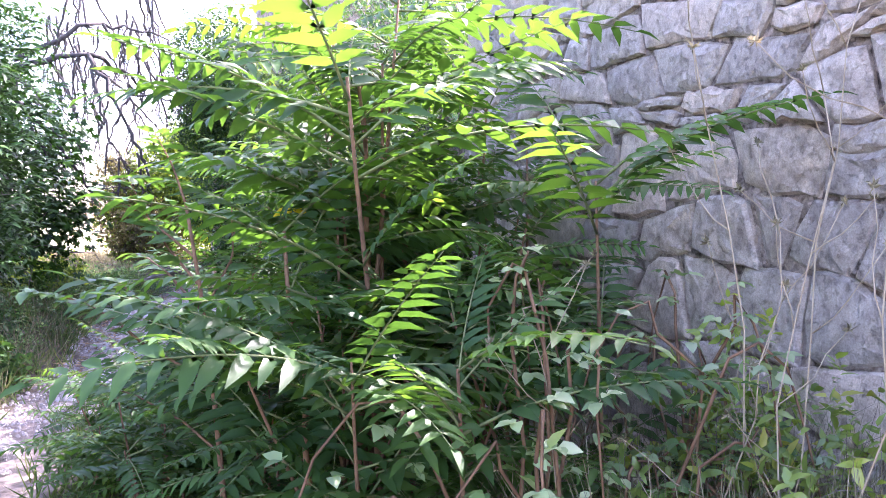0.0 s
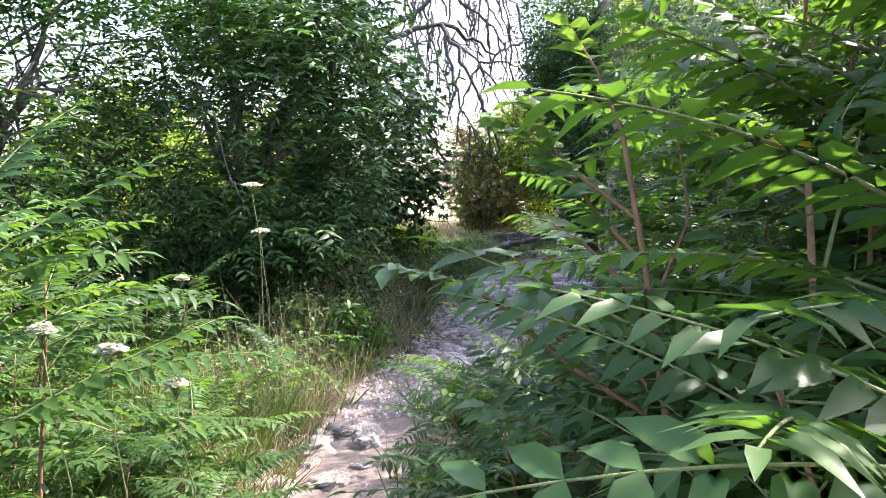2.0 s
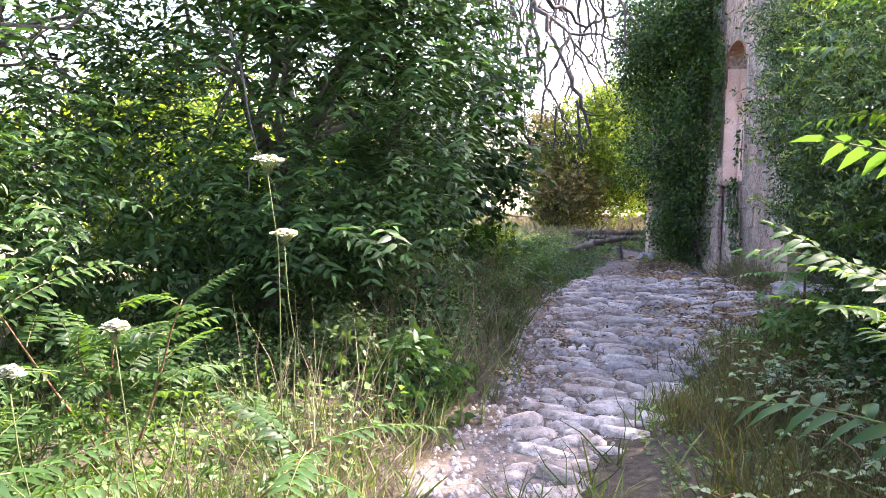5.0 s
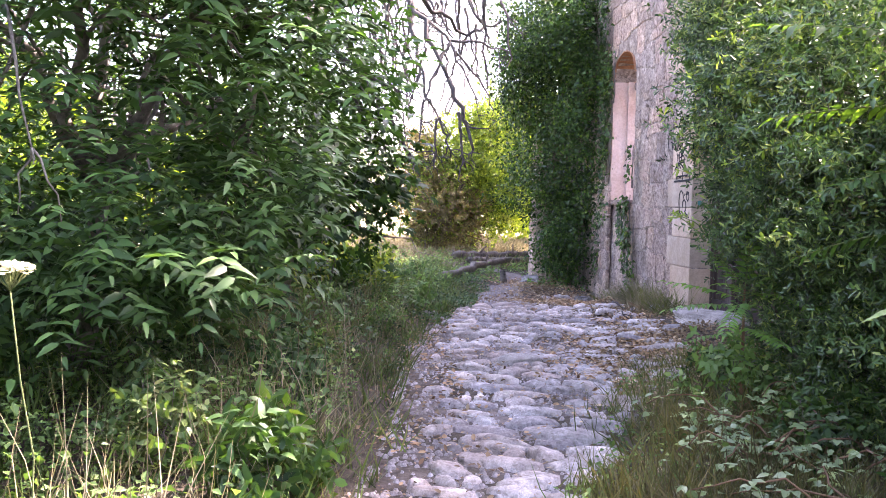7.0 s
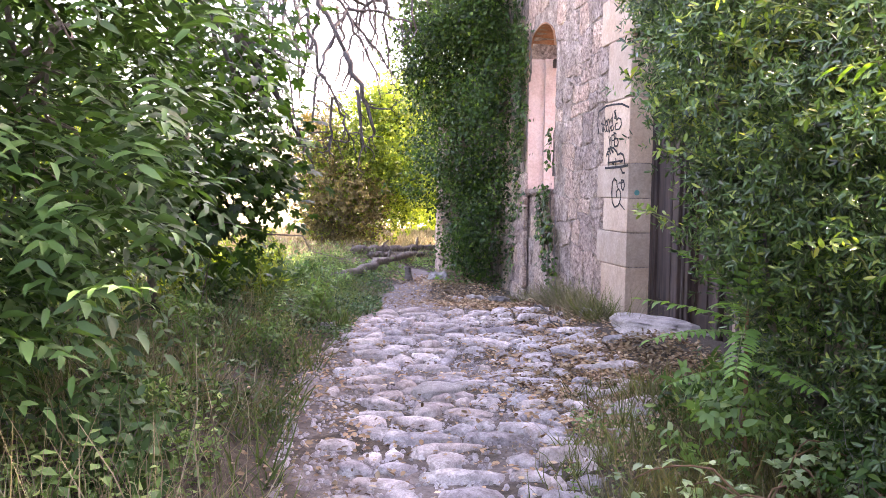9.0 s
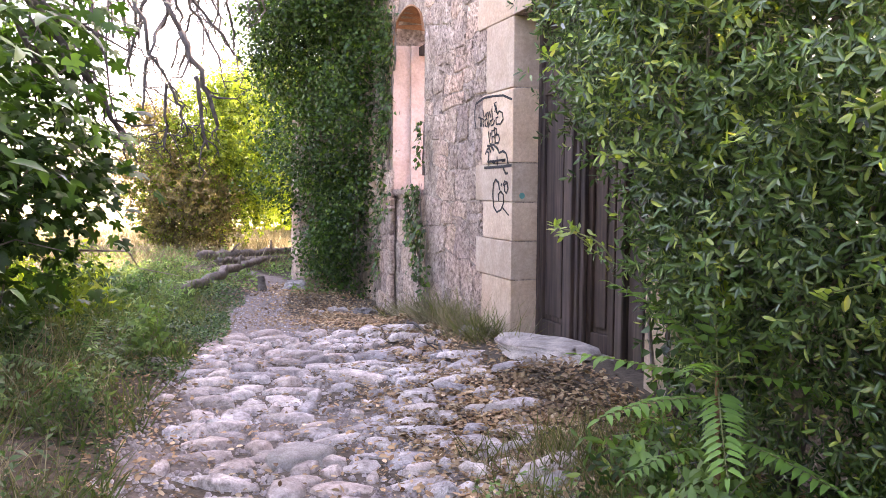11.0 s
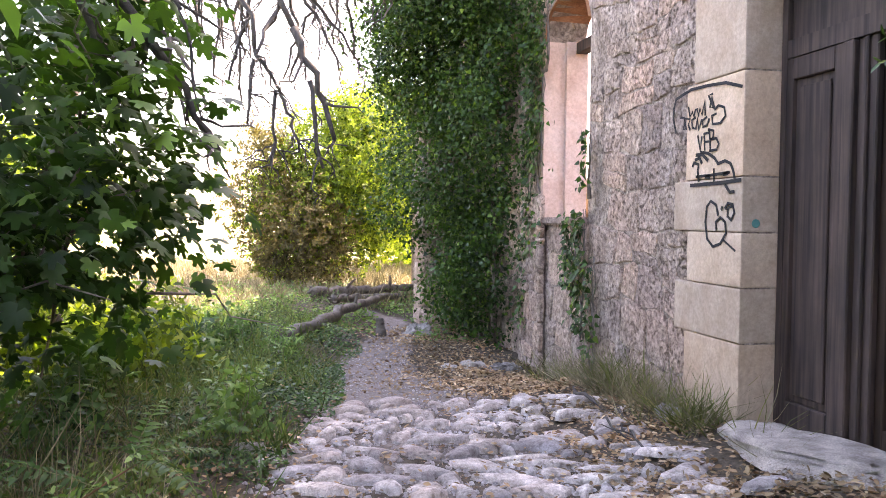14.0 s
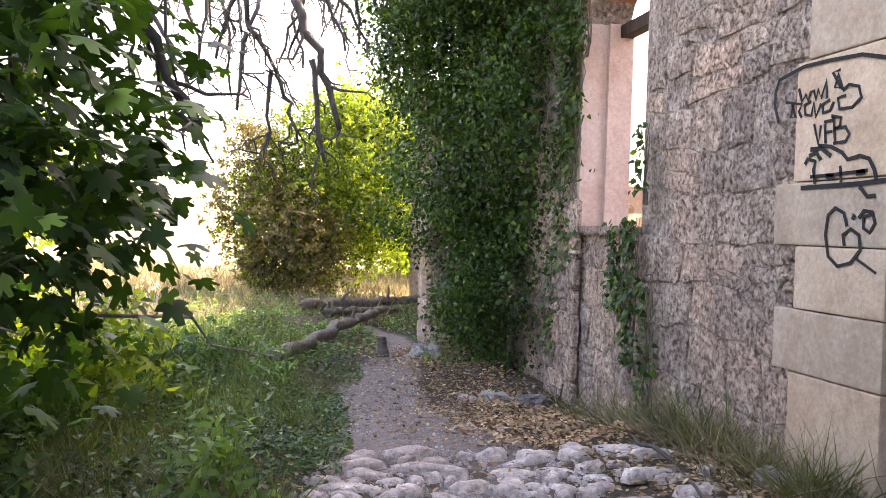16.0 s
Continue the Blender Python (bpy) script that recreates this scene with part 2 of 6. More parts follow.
M_YELLOW = leaf_material("yellow_leaf", (0.6, 0.42, 0.02), (0.7, 0.5, 0.03), (0.75, 0.55, 0.05), 0.4, 0.5)
M_PAINT = plain_material("black_spray_paint", (0.010, 0.010, 0.011), (0.02, 0.02, 0.021), 20.0, 0.95, 0.05)
M_TEAL = plain_material("teal_paint", (0.05, 0.22, 0.2), (0.07, 0.28, 0.25), 20.0, 0.6, 0.05)


# ---- building blocks ----
def part(name, data, material, parent=None, label=""):
    """One mesh object, from a bmesh or a mesh, under a thing or part."""
    if isinstance(data, bmesh.types.BMesh):
        me = bpy.data.meshes.new(name)
        data.to_mesh(me)
        data.free()
    else:
        me = data
    if material and not me.materials:
        me.materials.append(material)
    ob = new(name, me)
    if parent:
        ob.parent = parent
    if label:
        ob["label"] = label
    return ob


def thing(name, place, label, category, group="", kind=""):
    ob = new(name)
    ob.empty_display_size = 0.1
    ob.matrix_basis = place if isinstance(place, Matrix) else Matrix.Translation(place)
    return tagged(ob, label, category, group, kind)


def quick_mesh(name, verts, sizes, loops, smooth=False):
    """A mesh from arrays: vertices, corners per face, vertex of each corner."""
    me = bpy.data.meshes.new(name)
    verts = np.ascontiguousarray(verts, dtype=np.float32).reshape(-1, 3)
    sizes = np.asarray(sizes, dtype=np.int32)
    loops = np.asarray(loops, dtype=np.int32)
    me.vertices.add(len(verts))
    me.vertices.foreach_set("co", verts.ravel())
    me.loops.add(len(loops))
    me.loops.foreach_set("vertex_index", loops)
    me.polygons.add(len(sizes))
    starts = np.concatenate(([0], np.cumsum(sizes)[:-1])).astype(np.int32)
    me.polygons.foreach_set("loop_start", starts)
    me.polygons.foreach_set("use_smooth", np.full(len(sizes), smooth, dtype=bool))
    me.update(calc_edges=True)
    me.validate()
    return me


def unit(a):
    return a / np.maximum(np.linalg.norm(a, axis=-1, keepdims=True), 1e-9)


# leaf outlines: length along x, width along y, cup along z
LEAF_FINE = (np.array([(0, 0, 0), (.3, 0, .02), (.66, 0, .0), (1, 0, -.12), (.2, .42, .07), (.55, .40, .05), (.2, -.42, .07), (.55, -.40, .05)]),
             [(0, 1, 4), (1, 2, 5, 4), (2, 3, 5), (0, 6, 1), (1, 6, 7, 2), (2, 7, 3)])
LEAF_PLAIN = (np.array([(0, 0, 0), (.4, .5, .1), (1, 0, -.08), (.4, -.5, .1)]), [(0, 2, 1), (0, 3, 2)])
LEAF_OVAL = (np.array([(0, 0, 0), (.55, 0, -.03), (1, 0, .0), (.3, .42, .08), (.75, .38, .06), (.3, -.42, .08), (.75, -.38, .06)]),
             [(0, 1, 4, 3), (1, 2, 4), (0, 5, 6, 1), (1, 6, 2)])
LEAF_IVY = (np.array([(0, 0, 0), (.1, .48, .05), (.5, .33, .02), (1, 0, -.1), (.5, -.33, .02), (.1, -.48, .05)]),
            [(0, 2, 1), (0, 3, 2), (0, 4, 3), (0, 5, 4)])
FIG_R = [(-160, .45), (-125, .6), (-95, .72), (-72, .45), (-50, .85), (-34, .86), (-24, .52), (-9, 1.0), (9, 1.0), (24, .52), (34, .86), (50, .85), (72, .45), (95, .72), (125, .6), (160, .45)]
LEAF_FIG = (np.array([(.32, 0, .05)] + [(.32 + .68 * r * math.cos(radians(a)), .68 * r * math.sin(radians(a)) * 1.05, -.12 * r * r) for a, r in FIG_R]),
            [(0, k + 1, k + 2) for k in range(15)])
BLADE = (np.array([(0, .5, 0), (0, -.5, 0), (.55, .38, .05), (.55, -.38, .05), (1, 0, -.12)]), [(0, 1, 3, 2), (2, 3, 4)])


class Leaves:
    """Collects leaves and turns them into one mesh."""

    def __init__(self):
        self.rows = []

    def add(self, p, d, n, length, width):
        p = np.asarray(p, float)
        c = len(p)
        self.rows.append(np.concatenate([p, unit(np.asarray(d, float)), np.asarray(n, float),
                                         np.broadcast_to(np.asarray(length, float).reshape(-1, 1), (c, 1)),
                                         np.broadcast_to(np.asarray(width, float).reshape(-1, 1), (c, 1))], axis=1))

    def mesh(self, name, shape):
        a = np.concatenate(self.rows)
        p, d, n = a[:, 0:3], a[:, 3:6], a[:, 6:9]
        ln, wd = a[:, 9], a[:, 10]
        s = unit(np.cross(n, d))
        n = np.cross(d, s)
        tv, tf = shape
        v = (p[:, None] + (ln[:, None] * tv[None, :, 0])[..., None] * d[:, None]
             + (wd[:, None] * tv[None, :, 1])[..., None] * s[:, None] + (ln[:, None] * tv[None, :, 2])[..., None] * n[:, None])
        flat = np.array([i for f in tf for i in f])
        sizes = np.tile([len(f) for f in tf], len(a))
        loops = (flat[None] + np.arange(len(a))[:, None] * len(tv)).ravel()
        return quick_mesh(name, v, sizes, loops, len(tv) > 5)


def tubes_mesh(name, lines, sides=6):
    """Round tapering limbs along lines of (points, radii)."""
    vs, sz, lp, base = [], [], [], 0
    ang = np.arange(sides) * 2 * math.pi / sides
    for pts, rad in lines:
        pts = np.asarray(pts, float)
        rad = np.broadcast_to(np.asarray(rad, float), (len(pts),))
        t = unit(np.gradient(pts, axis=0))
        ref = np.array((0.31, 0.87, 0.38)) if abs(t[0, 2]) > 0.7 else np.array((0.1, 0.1, 1.0))
        u = unit(np.cross(t, ref))
        w = np.cross(t, u)
        ring = pts[:, None] + rad[:, None, None] * (np.cos(ang)[None, :, None] * u[:, None] + np.sin(ang)[None, :, None] * w[:, None])
        vs.append(ring.reshape(-1, 3))
        k = len(pts)
        for i in range(k - 1):
            for j in range(sides):
                j2 = (j + 1) % sides
                lp += [base + i * sides + j, base + i * sides + j2, base + (i + 1) * sides + j2, base + (i + 1) * sides + j]
                sz.append(4)
        lp += [base + j for j in reversed(range(sides))]
        sz.append(sides)
        lp += [base + (k - 1) * sides + j for j in range(sides)]
        sz.append(sides)
        base += k * sides
    return quick_mesh(name, np.concatenate(vs), sz, lp, True)


def bent_line(rng, a, b, steps=6, sag=0.0, wob=0.06):
    a, b = np.asarray(a, float), np.asarray(b, float)
    s = np.linspace(0, 1, steps)[:, None]
    p = a + (b - a) * s
    ln = np.linalg.norm(b - a)
    p[1:-1] += rng.normal(0, wob * ln, (steps - 2, 3)) * 0.5
    p[:, 2] += sag * ln * (s * (1 - s)).ravel() * 4
    return p


def pinnate(rng, bag, o, axis, length, pairs, leaf, wide=0.36, droop=0.35, arch=0.5, rachis=None, stray=1.0):
    """Feather leaves: o and axis are arrays; paired leaflets hang along an arching midrib."""
    m = len(o)
    axis = unit(axis)
    length = np.broadcast_to(np.asarray(length, float), (m,))
    side = unit(np.cross(axis, np.array((0, 0, 1.0))) + 1e-4)
    for k in range(pairs + 1):
        f = 0.16 + 0.84 * k / pairs
        pos = o + axis * (length * f)[:, None]
        pos[:, 2] -= arch * length * f * f
        tang = axis.copy()
        tang[:, 2] -= 2 * arch * f
        tang = unit(tang)
        up = unit(np.cross(side, tang))
        size = leaf * (0.62 + 0.55 * math.sin(math.pi * (0.2 + 0.7 * f))) * length
        for sgn in ((1, -1) if k < pairs else (0,)):
            d = tang * (0.42 if sgn else 1.0) + side * sgn * 0.9
            d = unit(d) + rng.normal(0, 0.13 * stray, (m, 3))
            d[:, 2] -= droop
            nn = up + rng.normal(0, 0.28 * stray, (m, 3))
            ln = size * rng.uniform(0.85, 1.15, m)
            bag.add(pos, d, nn, ln, ln * wide)
    if rachis is not None:
        for i in range(m):
            s = np.linspace(0, 1, 5)[:, None]
            pts = o[i] + axis[i] * length[i] * s
            pts[:, 2] -= arch * length[i] * (s.ravel() ** 2)
            rachis.append((pts, np.linspace(0.006, 0.002, 5) * max(1.0, length[i] * 1.5)))


def clump_points(rng, balls, clumps, per, sigma, shell=0.5):
    """Sprig origins gathered in clumps over the balls (x, y, z, rx, ry, rz), with the way out of the ball."""
    vol = np.array([b[3] * b[4] * b[5] for b in balls]) ** 0.67
    pick = rng.choice(len(balls), clumps, p=vol / vol.sum())
    b = np.array(balls, float)[pick]
    u = unit(rng.normal(size=(clumps, 3)))
    r = rng.uniform(shell, 1.0, clumps) ** 0.5 * rng.uniform(0.86, 1.14, clumps)
    c = b[:, :3] + u * b[:, 3:] * r[:, None]
    o = np.repeat(c, per, axis=0) + rng.normal(0, sigma, (clumps * per, 3))
    way = np.repeat(u, per, axis=0) + rng.normal(0, 0.5, (clumps * per, 3))
    return o, unit(way)


def tree_limbs(rng, foot, fork, ends, r0, twigs=2, spread=0.5):
    """A tapering trunk from foot to fork, limbs to the ends, and side twigs."""
    trunk = [(bent_line(rng, foot, fork, 7, 0, 0.05), np.linspace(r0, r0 * 0.6, 7))]
    limbs = []
    for e in ends:
        ln = bent_line(rng, fork, e, 7, 0.06, 0.08)
        limb = [(ln, np.linspace(r0 * 0.5, r0 * 0.1, 7))]
        for k in range(twigs):
            j = int(rng.integers(2, 6))
            tip = ln[j] + rng.normal(0, spread, 3) + np.array((0, 0, 0.1))
            limb.append((bent_line(rng, ln[j], tip, 5, 0.0, 0.1), np.linspace(r0 * 0.2, r0 * 0.05, 5)))
        limbs.append(limb)
    return trunk, limbs


# ---- the ground ----
def ease(v, a, b):
    s = np.clip((np.asarray(v, float) - a) / (b - a), 0, 1)
    return s * s * (3 - 2 * s)


def path_middle(y):
    return np.interp(y, [-40, -16, -11, -9, -7.4, -5, -2, 0.5, 1.6, 2.5, 4.4, 6, 7, 8.5, 11, 15, 30], [-2.6, -2.8, -3.5, -3.7, -3.6, -2.85, -2.3, -2.0, -1.85, -1.95, -1.97, -1.55, -1.2, -1.1, -1.9, -4.5, -6.0])


def path_half(y):
    return np.interp(y, [-40, -10, -7.5, -5, -2, 0.5, 1.6, 2.5, 4.4, 6, 8, 12], [0.4, 0.32, 0.27, 0.62, 1.1, 0.95, 0.75, 0.52, 0.4, 0.27, 0.12, 0.02])


def ground_z(x, y):
    x, y = np.asarray(x, float), np.asarray(y, float)
    h = -0.09 - 0.17 * ease(y, 1.5, 4.0) + 0.12 * ease(y, 8, 11) + 0.0 * x
    off = np.abs(x - path_middle(y)) - path_half(y)
    h = h + 0.10 * ease(off, 0.0, 0.7) * (x < path_middle(y)) + 0.08 * ease(off, 0.0, 0.8) * (x > path_middle(y)) * (y < 2)
    h = h + 0.14 * np.exp(-((x - 0.1) / 0.45) ** 2) * ease(-y, -2.0, 1.0) * ease(y, -4, -2)
    h = h + 0.035 * np.sin(1.7 * x + 0.6 * y) * np.sin(1.3 * y - 0.5 * x) + 0.012 * np.sin(6.1 * x + 1.2) * np.sin(5.3 * y)
    return h


def build_ground():
    def steps(lo, hi, fine):
        mid = np.arange(lo, hi + 1e-6, fine)
        out = np.cumsum(fine * 1.32 ** np.arange(1, 31))
        return np.concatenate([(lo - out)[::-1], mid, hi + out])
    xs, ys = steps(-9, 3, 0.12), steps(-17, 16, 0.14)
    gx, gy = np.meshgrid(xs, ys)
    near = np.exp(-(np.maximum(0, np.hypot(gx + 3, gy) - 25) / 20) ** 2)
    gz = ground_z(np.clip(gx, -40, 40), np.clip(gy, -60, 60)) * near - 0.05 * (1 - near)
    v = np.stack([gx, gy, gz], -1).reshape(-1, 3)
    nx, ny = len(xs), len(ys)
    i = (np.arange(ny - 1)[:, None] * nx + np.arange(nx - 1)[None]).ravel()
    loops = np.stack([i, i + 1, i + nx + 1, i + nx], 1).ravel()
    me = quick_mesh("ground", v, np.full(len(i), 4), loops, True)
    off = np.abs(gx - path_middle(gy)) - path_half(gy)
    wear = (1.0 - ease(off, -0.15, 0.3)) * (1.0 - 0.58 * ease(gy, -7.5, -6.0) * (1 - ease(gy, 1.4, 2.2)))
    dry = np.maximum(ease(gy, 10, 15), ease(-gx, 7, 10))
    for key, val in (("wear", wear), ("dry", dry)):
        at = me.attributes.new(key, 'FLOAT', 'POINT')
        at.data.foreach_set("value", val.astype(np.float32).ravel())
    return tagged(part("ground", me, M_EARTH), "trodden pale earth path between dark overgrown soil", "ground", kind="structure")


ground = build_ground()


# ---- the ruined building ----
def box(bm, x0, x1, y0, y1, z0, z1):
    vs = [bm.verts.new((x, y, z)) for z in (z0, z1) for x, y in ((x0, y0), (x1, y0), (x1, y1), (x0, y1))]
    for f in ((3, 2, 1, 0), (4, 5, 6, 7), (0, 1, 5, 4), (1, 2, 6, 5), (2, 3, 7, 6), (3, 0, 4, 7)):
        bm.faces.new([vs[k] for k in f])


WIN0, WIN1, SILL, SPRING, APEX = 2.78, 4.15, 1.46, 3.45, 3.86
DOOR0, DOOR1, DOOR_TOP = -2.25, 0.0, 3.1
TOP = 8.6


def arch_z(y):
    u = (y - (WIN0 + WIN1) / 2) / ((WIN1 - WIN0) / 2)
    return SPRING + (APEX - SPRING) * math.sqrt(max(0.0, 1 - u * u))


bm = bmesh.new()
FX, BX = 0.032, 0.5
box(bm, FX, BX, DOOR1 + 0.004, WIN0, -0.5, TOP)
box(bm, FX, BX, WIN0, WIN1, -0.5, SILL)
box(bm, FX, BX, WIN1, 4.9, -0.5, TOP)
box(bm, FX, BX, 4.9, 9.6, -0.5, 5.7)
box(bm, FX, BX, DOOR0, DOOR1 + 0.004, DOOR_TOP, TOP)
box(bm, FX, BX, -2.9, DOOR0, -0.5, TOP)
box(bm, FX, BX, 9.6, 13.4, -0.5, 3.9)
NA = 10
for k in range(NA):
    a, b = WIN0 + (WIN1 - WIN0) * k / NA, WIN0 + (WIN1 - WIN0) * (k + 1) / NA
    za, zb = arch_z(a), arch_z(b)
    vs = [bm.verts.new(c) for c in ((FX, a, za), (FX, b, zb), (FX, b, TOP), (FX, a, TOP), (BX, a, za), (BX, b, zb), (BX, b, TOP), (BX, a, TOP))]
    for f in ((3, 2, 1, 0), (4, 5, 6, 7), (0, 1, 5, 4), (2, 3, 7, 6)):
        bm.faces.new([vs[i] for i in f])
bmesh.ops.recalc_face_normals(bm, faces=bm.faces)
wall_east = tagged(part("wall_east", bm, M_MORTAR), "weathered rubble stone wall of a ruined building", "wall", kind="structure")

# other walls of the ruin, roofless inside
bm = bmesh.new()
box(bm, BX, 5.6, 9.0, 9.6, -0.5, 2.2)
wall_north = tagged(part("wall_north", bm, M_ASHLAR), "sunlit inner stone wall of the roofless ruin", "wall", kind="structure")
bm = bmesh.new()
box(bm, 5.0, 5.6, -2.9, 9.0, -0.5, 1.2)
wall_back = tagged(part("wall_back", bm, M_MORTAR), "low broken back wall of the roofless ruin", "wall", kind="structure")
# added wall behind the window, keeps the sun off the path
bm = bmesh.new()
box(bm, 2.2, 2.6, 2.9, 5.6, -0.5, 7.6)
wall_inner = tagged(part("wall_inner", bm, M_MORTAR), "tall added wall that stops sun coming through the window", "wall", kind="structure")
bm = bmesh.new()
box(bm, BX, 5.0, -2.9, -2.4, -0.5, 5.0)
wall_south = tagged(part("wall_south", bm, M_MORTAR), "inner cross wall of the roofless ruin", "wall", kind="structure")


def rubble_outlines(rng, y0, y1, z0, z1, rows, lens, wild):
    """Uneven courses of rough stones: each course has wavering beds and leaning joints; some stones are two laid flat."""
    beds = [z0]
    while beds[-1] < z1:
        beds.append(beds[-1] + rng.uniform(*rows))
    waves = [(rng.uniform(0, 6.3), rng.uniform(1.5, 3.2), rng.uniform(0, 6.3), rng.uniform(5, 9)) for _ in beds]

    def bed(k, y):
        a, b, c, d = waves[k]
        return beds[k] + wild * (rows[0] * 0.55 * math.sin(a + b * y) + rows[0] * 0.3 * math.sin(c + d * y))
    cells = []
    for k in range(len(beds) - 1):
        y = y0 - rng.uniform(0, lens[0])
        lean = 0.0
        while y < y1:
            w, lean2 = rng.uniform(*lens), rng.uniform(-1, 1) * wild * 0.16
            a, b = max(y, y0), min(y + w, y1)
            if b - a > 0.07:
                bottom = [(a - (lean if a > y0 else 0), bed(k, a)), ((a + b) / 2, bed(k, (a + b) / 2)), (b - (lean2 if b < y1 else 0), bed(k, b))]
                top = [(b + (lean2 if b < y1 else 0), bed(k + 1, b)), ((a + b) / 2, bed(k + 1, (a + b) / 2)), (a + (lean if a > y0 else 0), bed(k + 1, a))]
                if rng.random() < 0.2:
                    f = rng.uniform(0.35, 0.65)
                    mid = [(p[0] + (q[0] - p[0]) * f, p[1] + (q[1] - p[1]) * f + rng.uniform(-.012, .012)) for p, q in zip(bottom, reversed(top))]
                    cells += [bottom + mid[::-1], mid + top]
                else:
                    cells.append(bottom + top)
            y += w
            lean = lean2
    return cells


def stone_from(rng, outline, joint, depth, swell):
    """A stone that fills an outline but for its joints, with chipped edges and an uneven face; returns mesh and middle."""
    pts = []
    for k, v in enumerate(outline):
        w = outline[(k + 1) % len(outline)]
        ln = math.hypot(w[0] - v[0], w[1] - v[1])
        if ln < 0.03:
            continue
        steps = (0.1, 0.5) if ln > 0.12 else (0.3,)
        for f in steps:
            wob = min(0.012, ln * 0.06)
            pts.append((v[0] + (w[0] - v[0]) * f + rng.uniform(-wob, wob), v[1] + (w[1] - v[1]) * f + rng.uniform(-wob, wob)))
    if len(pts) < 4:
        return None, None
    cy, cz = sum(p[0] for p in pts) / len(pts), sum(p[1] for p in pts) / len(pts)
    bmx = bmesh.new()
    rings = []
    for inset, x in ((joint, depth), (joint, 0.012), (joint + 0.006 + swell * 0.8, -swell * 0.3), (0.0, -swell)):
        ring = []
        for a, b in pts:
            r = math.hypot(a - cy, b - cz)
            f = max(0.2, (r - inset) / r) if inset else 0.5
            ring.append(bmx.verts.new((x + (rng.uniform(-.006, .006) if x < 0.01 else 0) + (rng.uniform(-.35, .35) * swell if not inset else 0), (a - cy) * f, (b - cz) * f)))
        rings.append(ring)
    n = len(pts)
    for lo, hi in zip(rings, rings[1:]):
        for k in range(n):
            bmx.faces.new((lo[k], lo[(k + 1) % n], hi[(k + 1) % n], hi[k]))
    mid = bmx.verts.new((-swell + rng.uniform(-.5, .3) * swell, 0, 0))
    for k in range(n):
        bmx.faces.new((rings[-1][k], rings[-1][(k + 1) % n], mid))
    bmesh.ops.recalc_face_normals(bmx, faces=bmx.faces)
    me = bpy.data.meshes.new("stone")
    bmx.to_mesh(me)
    bmx.free()
    return me, (cy, cz)


def rubble_wall(parent, y0, y1, z0, z1, x, material, skip=None, rows=(0.26, 0.42), lens=(0.3, 0.72), wild=0.3, joint=0.003, depth=0.06, swell=0.006, proud=0.006):
    rng = random.Random(int(abs(y0) * 100 + abs(z0) * 10))
    for outline in rubble_outlines(rng, y0, y1, z0, z1, rows, lens, wild):
        ys, zs = [p[0] for p in outline], [p[1] for p in outline]
        if skip and skip((min(ys) + max(ys)) / 2, (min(zs) + max(zs)) / 2, (max(ys) - min(ys)) / 2 - 0.04, (max(zs) - min(zs)) / 2 - 0.04):
            continue
        me, mid = stone_from(rng, outline, joint * rng.choice((0.5, 1, 1, 2.2)), depth, swell)
        if me is None:
            continue
        me.materials.append(material)
        ob = new("stone", me)
        ob.parent = parent
        ob.matrix_basis = Matrix.Translation((x + rng.uniform(-proud, proud), *mid))


def rough_block(seed, nv=4, amp=0.05):
    """A unit block: rough face towards -x, thin sides; y and z from -0.5 to 0.5."""
    r = random.Random(seed)
    bmx = bmesh.new()
    grid = []
    for i in range(nv):
        row = []
        for j in range(nv):
            y, z = i / (nv - 1) - 0.5, j / (nv - 1) - 0.5
            rim = i in (0, nv - 1) or j in (0, nv - 1)
            corner = i in (0, nv - 1) and j in (0, nv - 1)
            sh = 0.95 if corner else (0.985 if rim else 1.0)
            x = -0.5 + (0.26 if corner else 0.13 if rim else 0.0) + r.uniform(-1, 1) * amp * 2.6
            row.append(bmx.verts.new((x, y * sh + r.uniform(-1, 1) * amp * 0.7, z * sh + r.uniform(-1, 1) * amp * 0.7)))
        grid.append(row)
    for i in range(nv - 1):
        for j in range(nv - 1):
            bmx.faces.new((grid[i][j], grid[i][j + 1], grid[i + 1][j + 1], grid[i + 1][j]))
    rim = [grid[i][0] for i in range(nv)] + [grid[nv - 1][j] for j in range(1, nv)] + [grid[i][nv - 1] for i in range(nv - 2, -1, -1)] + [grid[0][j] for j in range(nv - 2, 0, -1)]
    back = [bmx.verts.new((0.5, v.co.y * 1.02, v.co.z * 1.02)) for v in rim]
    for k in range(len(rim)):
        k2 = (k + 1) % len(rim)
        bmx.faces.new((rim[k], rim[k2], back[k2], back[k]))
    bmesh.ops.recalc_face_normals(bmx, faces=bmx.faces)
    me = bpy.data.meshes.new("stone")
    bmx.to_mesh(me)
    bmx.free()
    for p in me.polygons:
        p.use_smooth = True
    return me


STONE_MESHES = [rough_block(k) for k in range(9)]
for me in STONE_MESHES:
    me.materials.append(M_RUBBLE)


def lay_stone(parent, x, y, z, w, h, depth, rz=0.0, mesh=None, rx=0.0):
    ob = new("stone", mesh or random.choice(STONE_MESHES))
    ob.parent = parent
    ob.matrix_basis = Matrix.LocRotScale((x, y, z), Euler((rx, 0, rz)), (depth, w, h))
    return ob


def skip_face(y, z, hw, hh):
    in_window = WIN0 - 0.02 < y + hw and y - hw < WIN1 + 0.02 and z + hh > SILL + 0.02 and z - hh < arch_z(min(max(y, WIN0), WIN1)) + 0.12
    return in_window


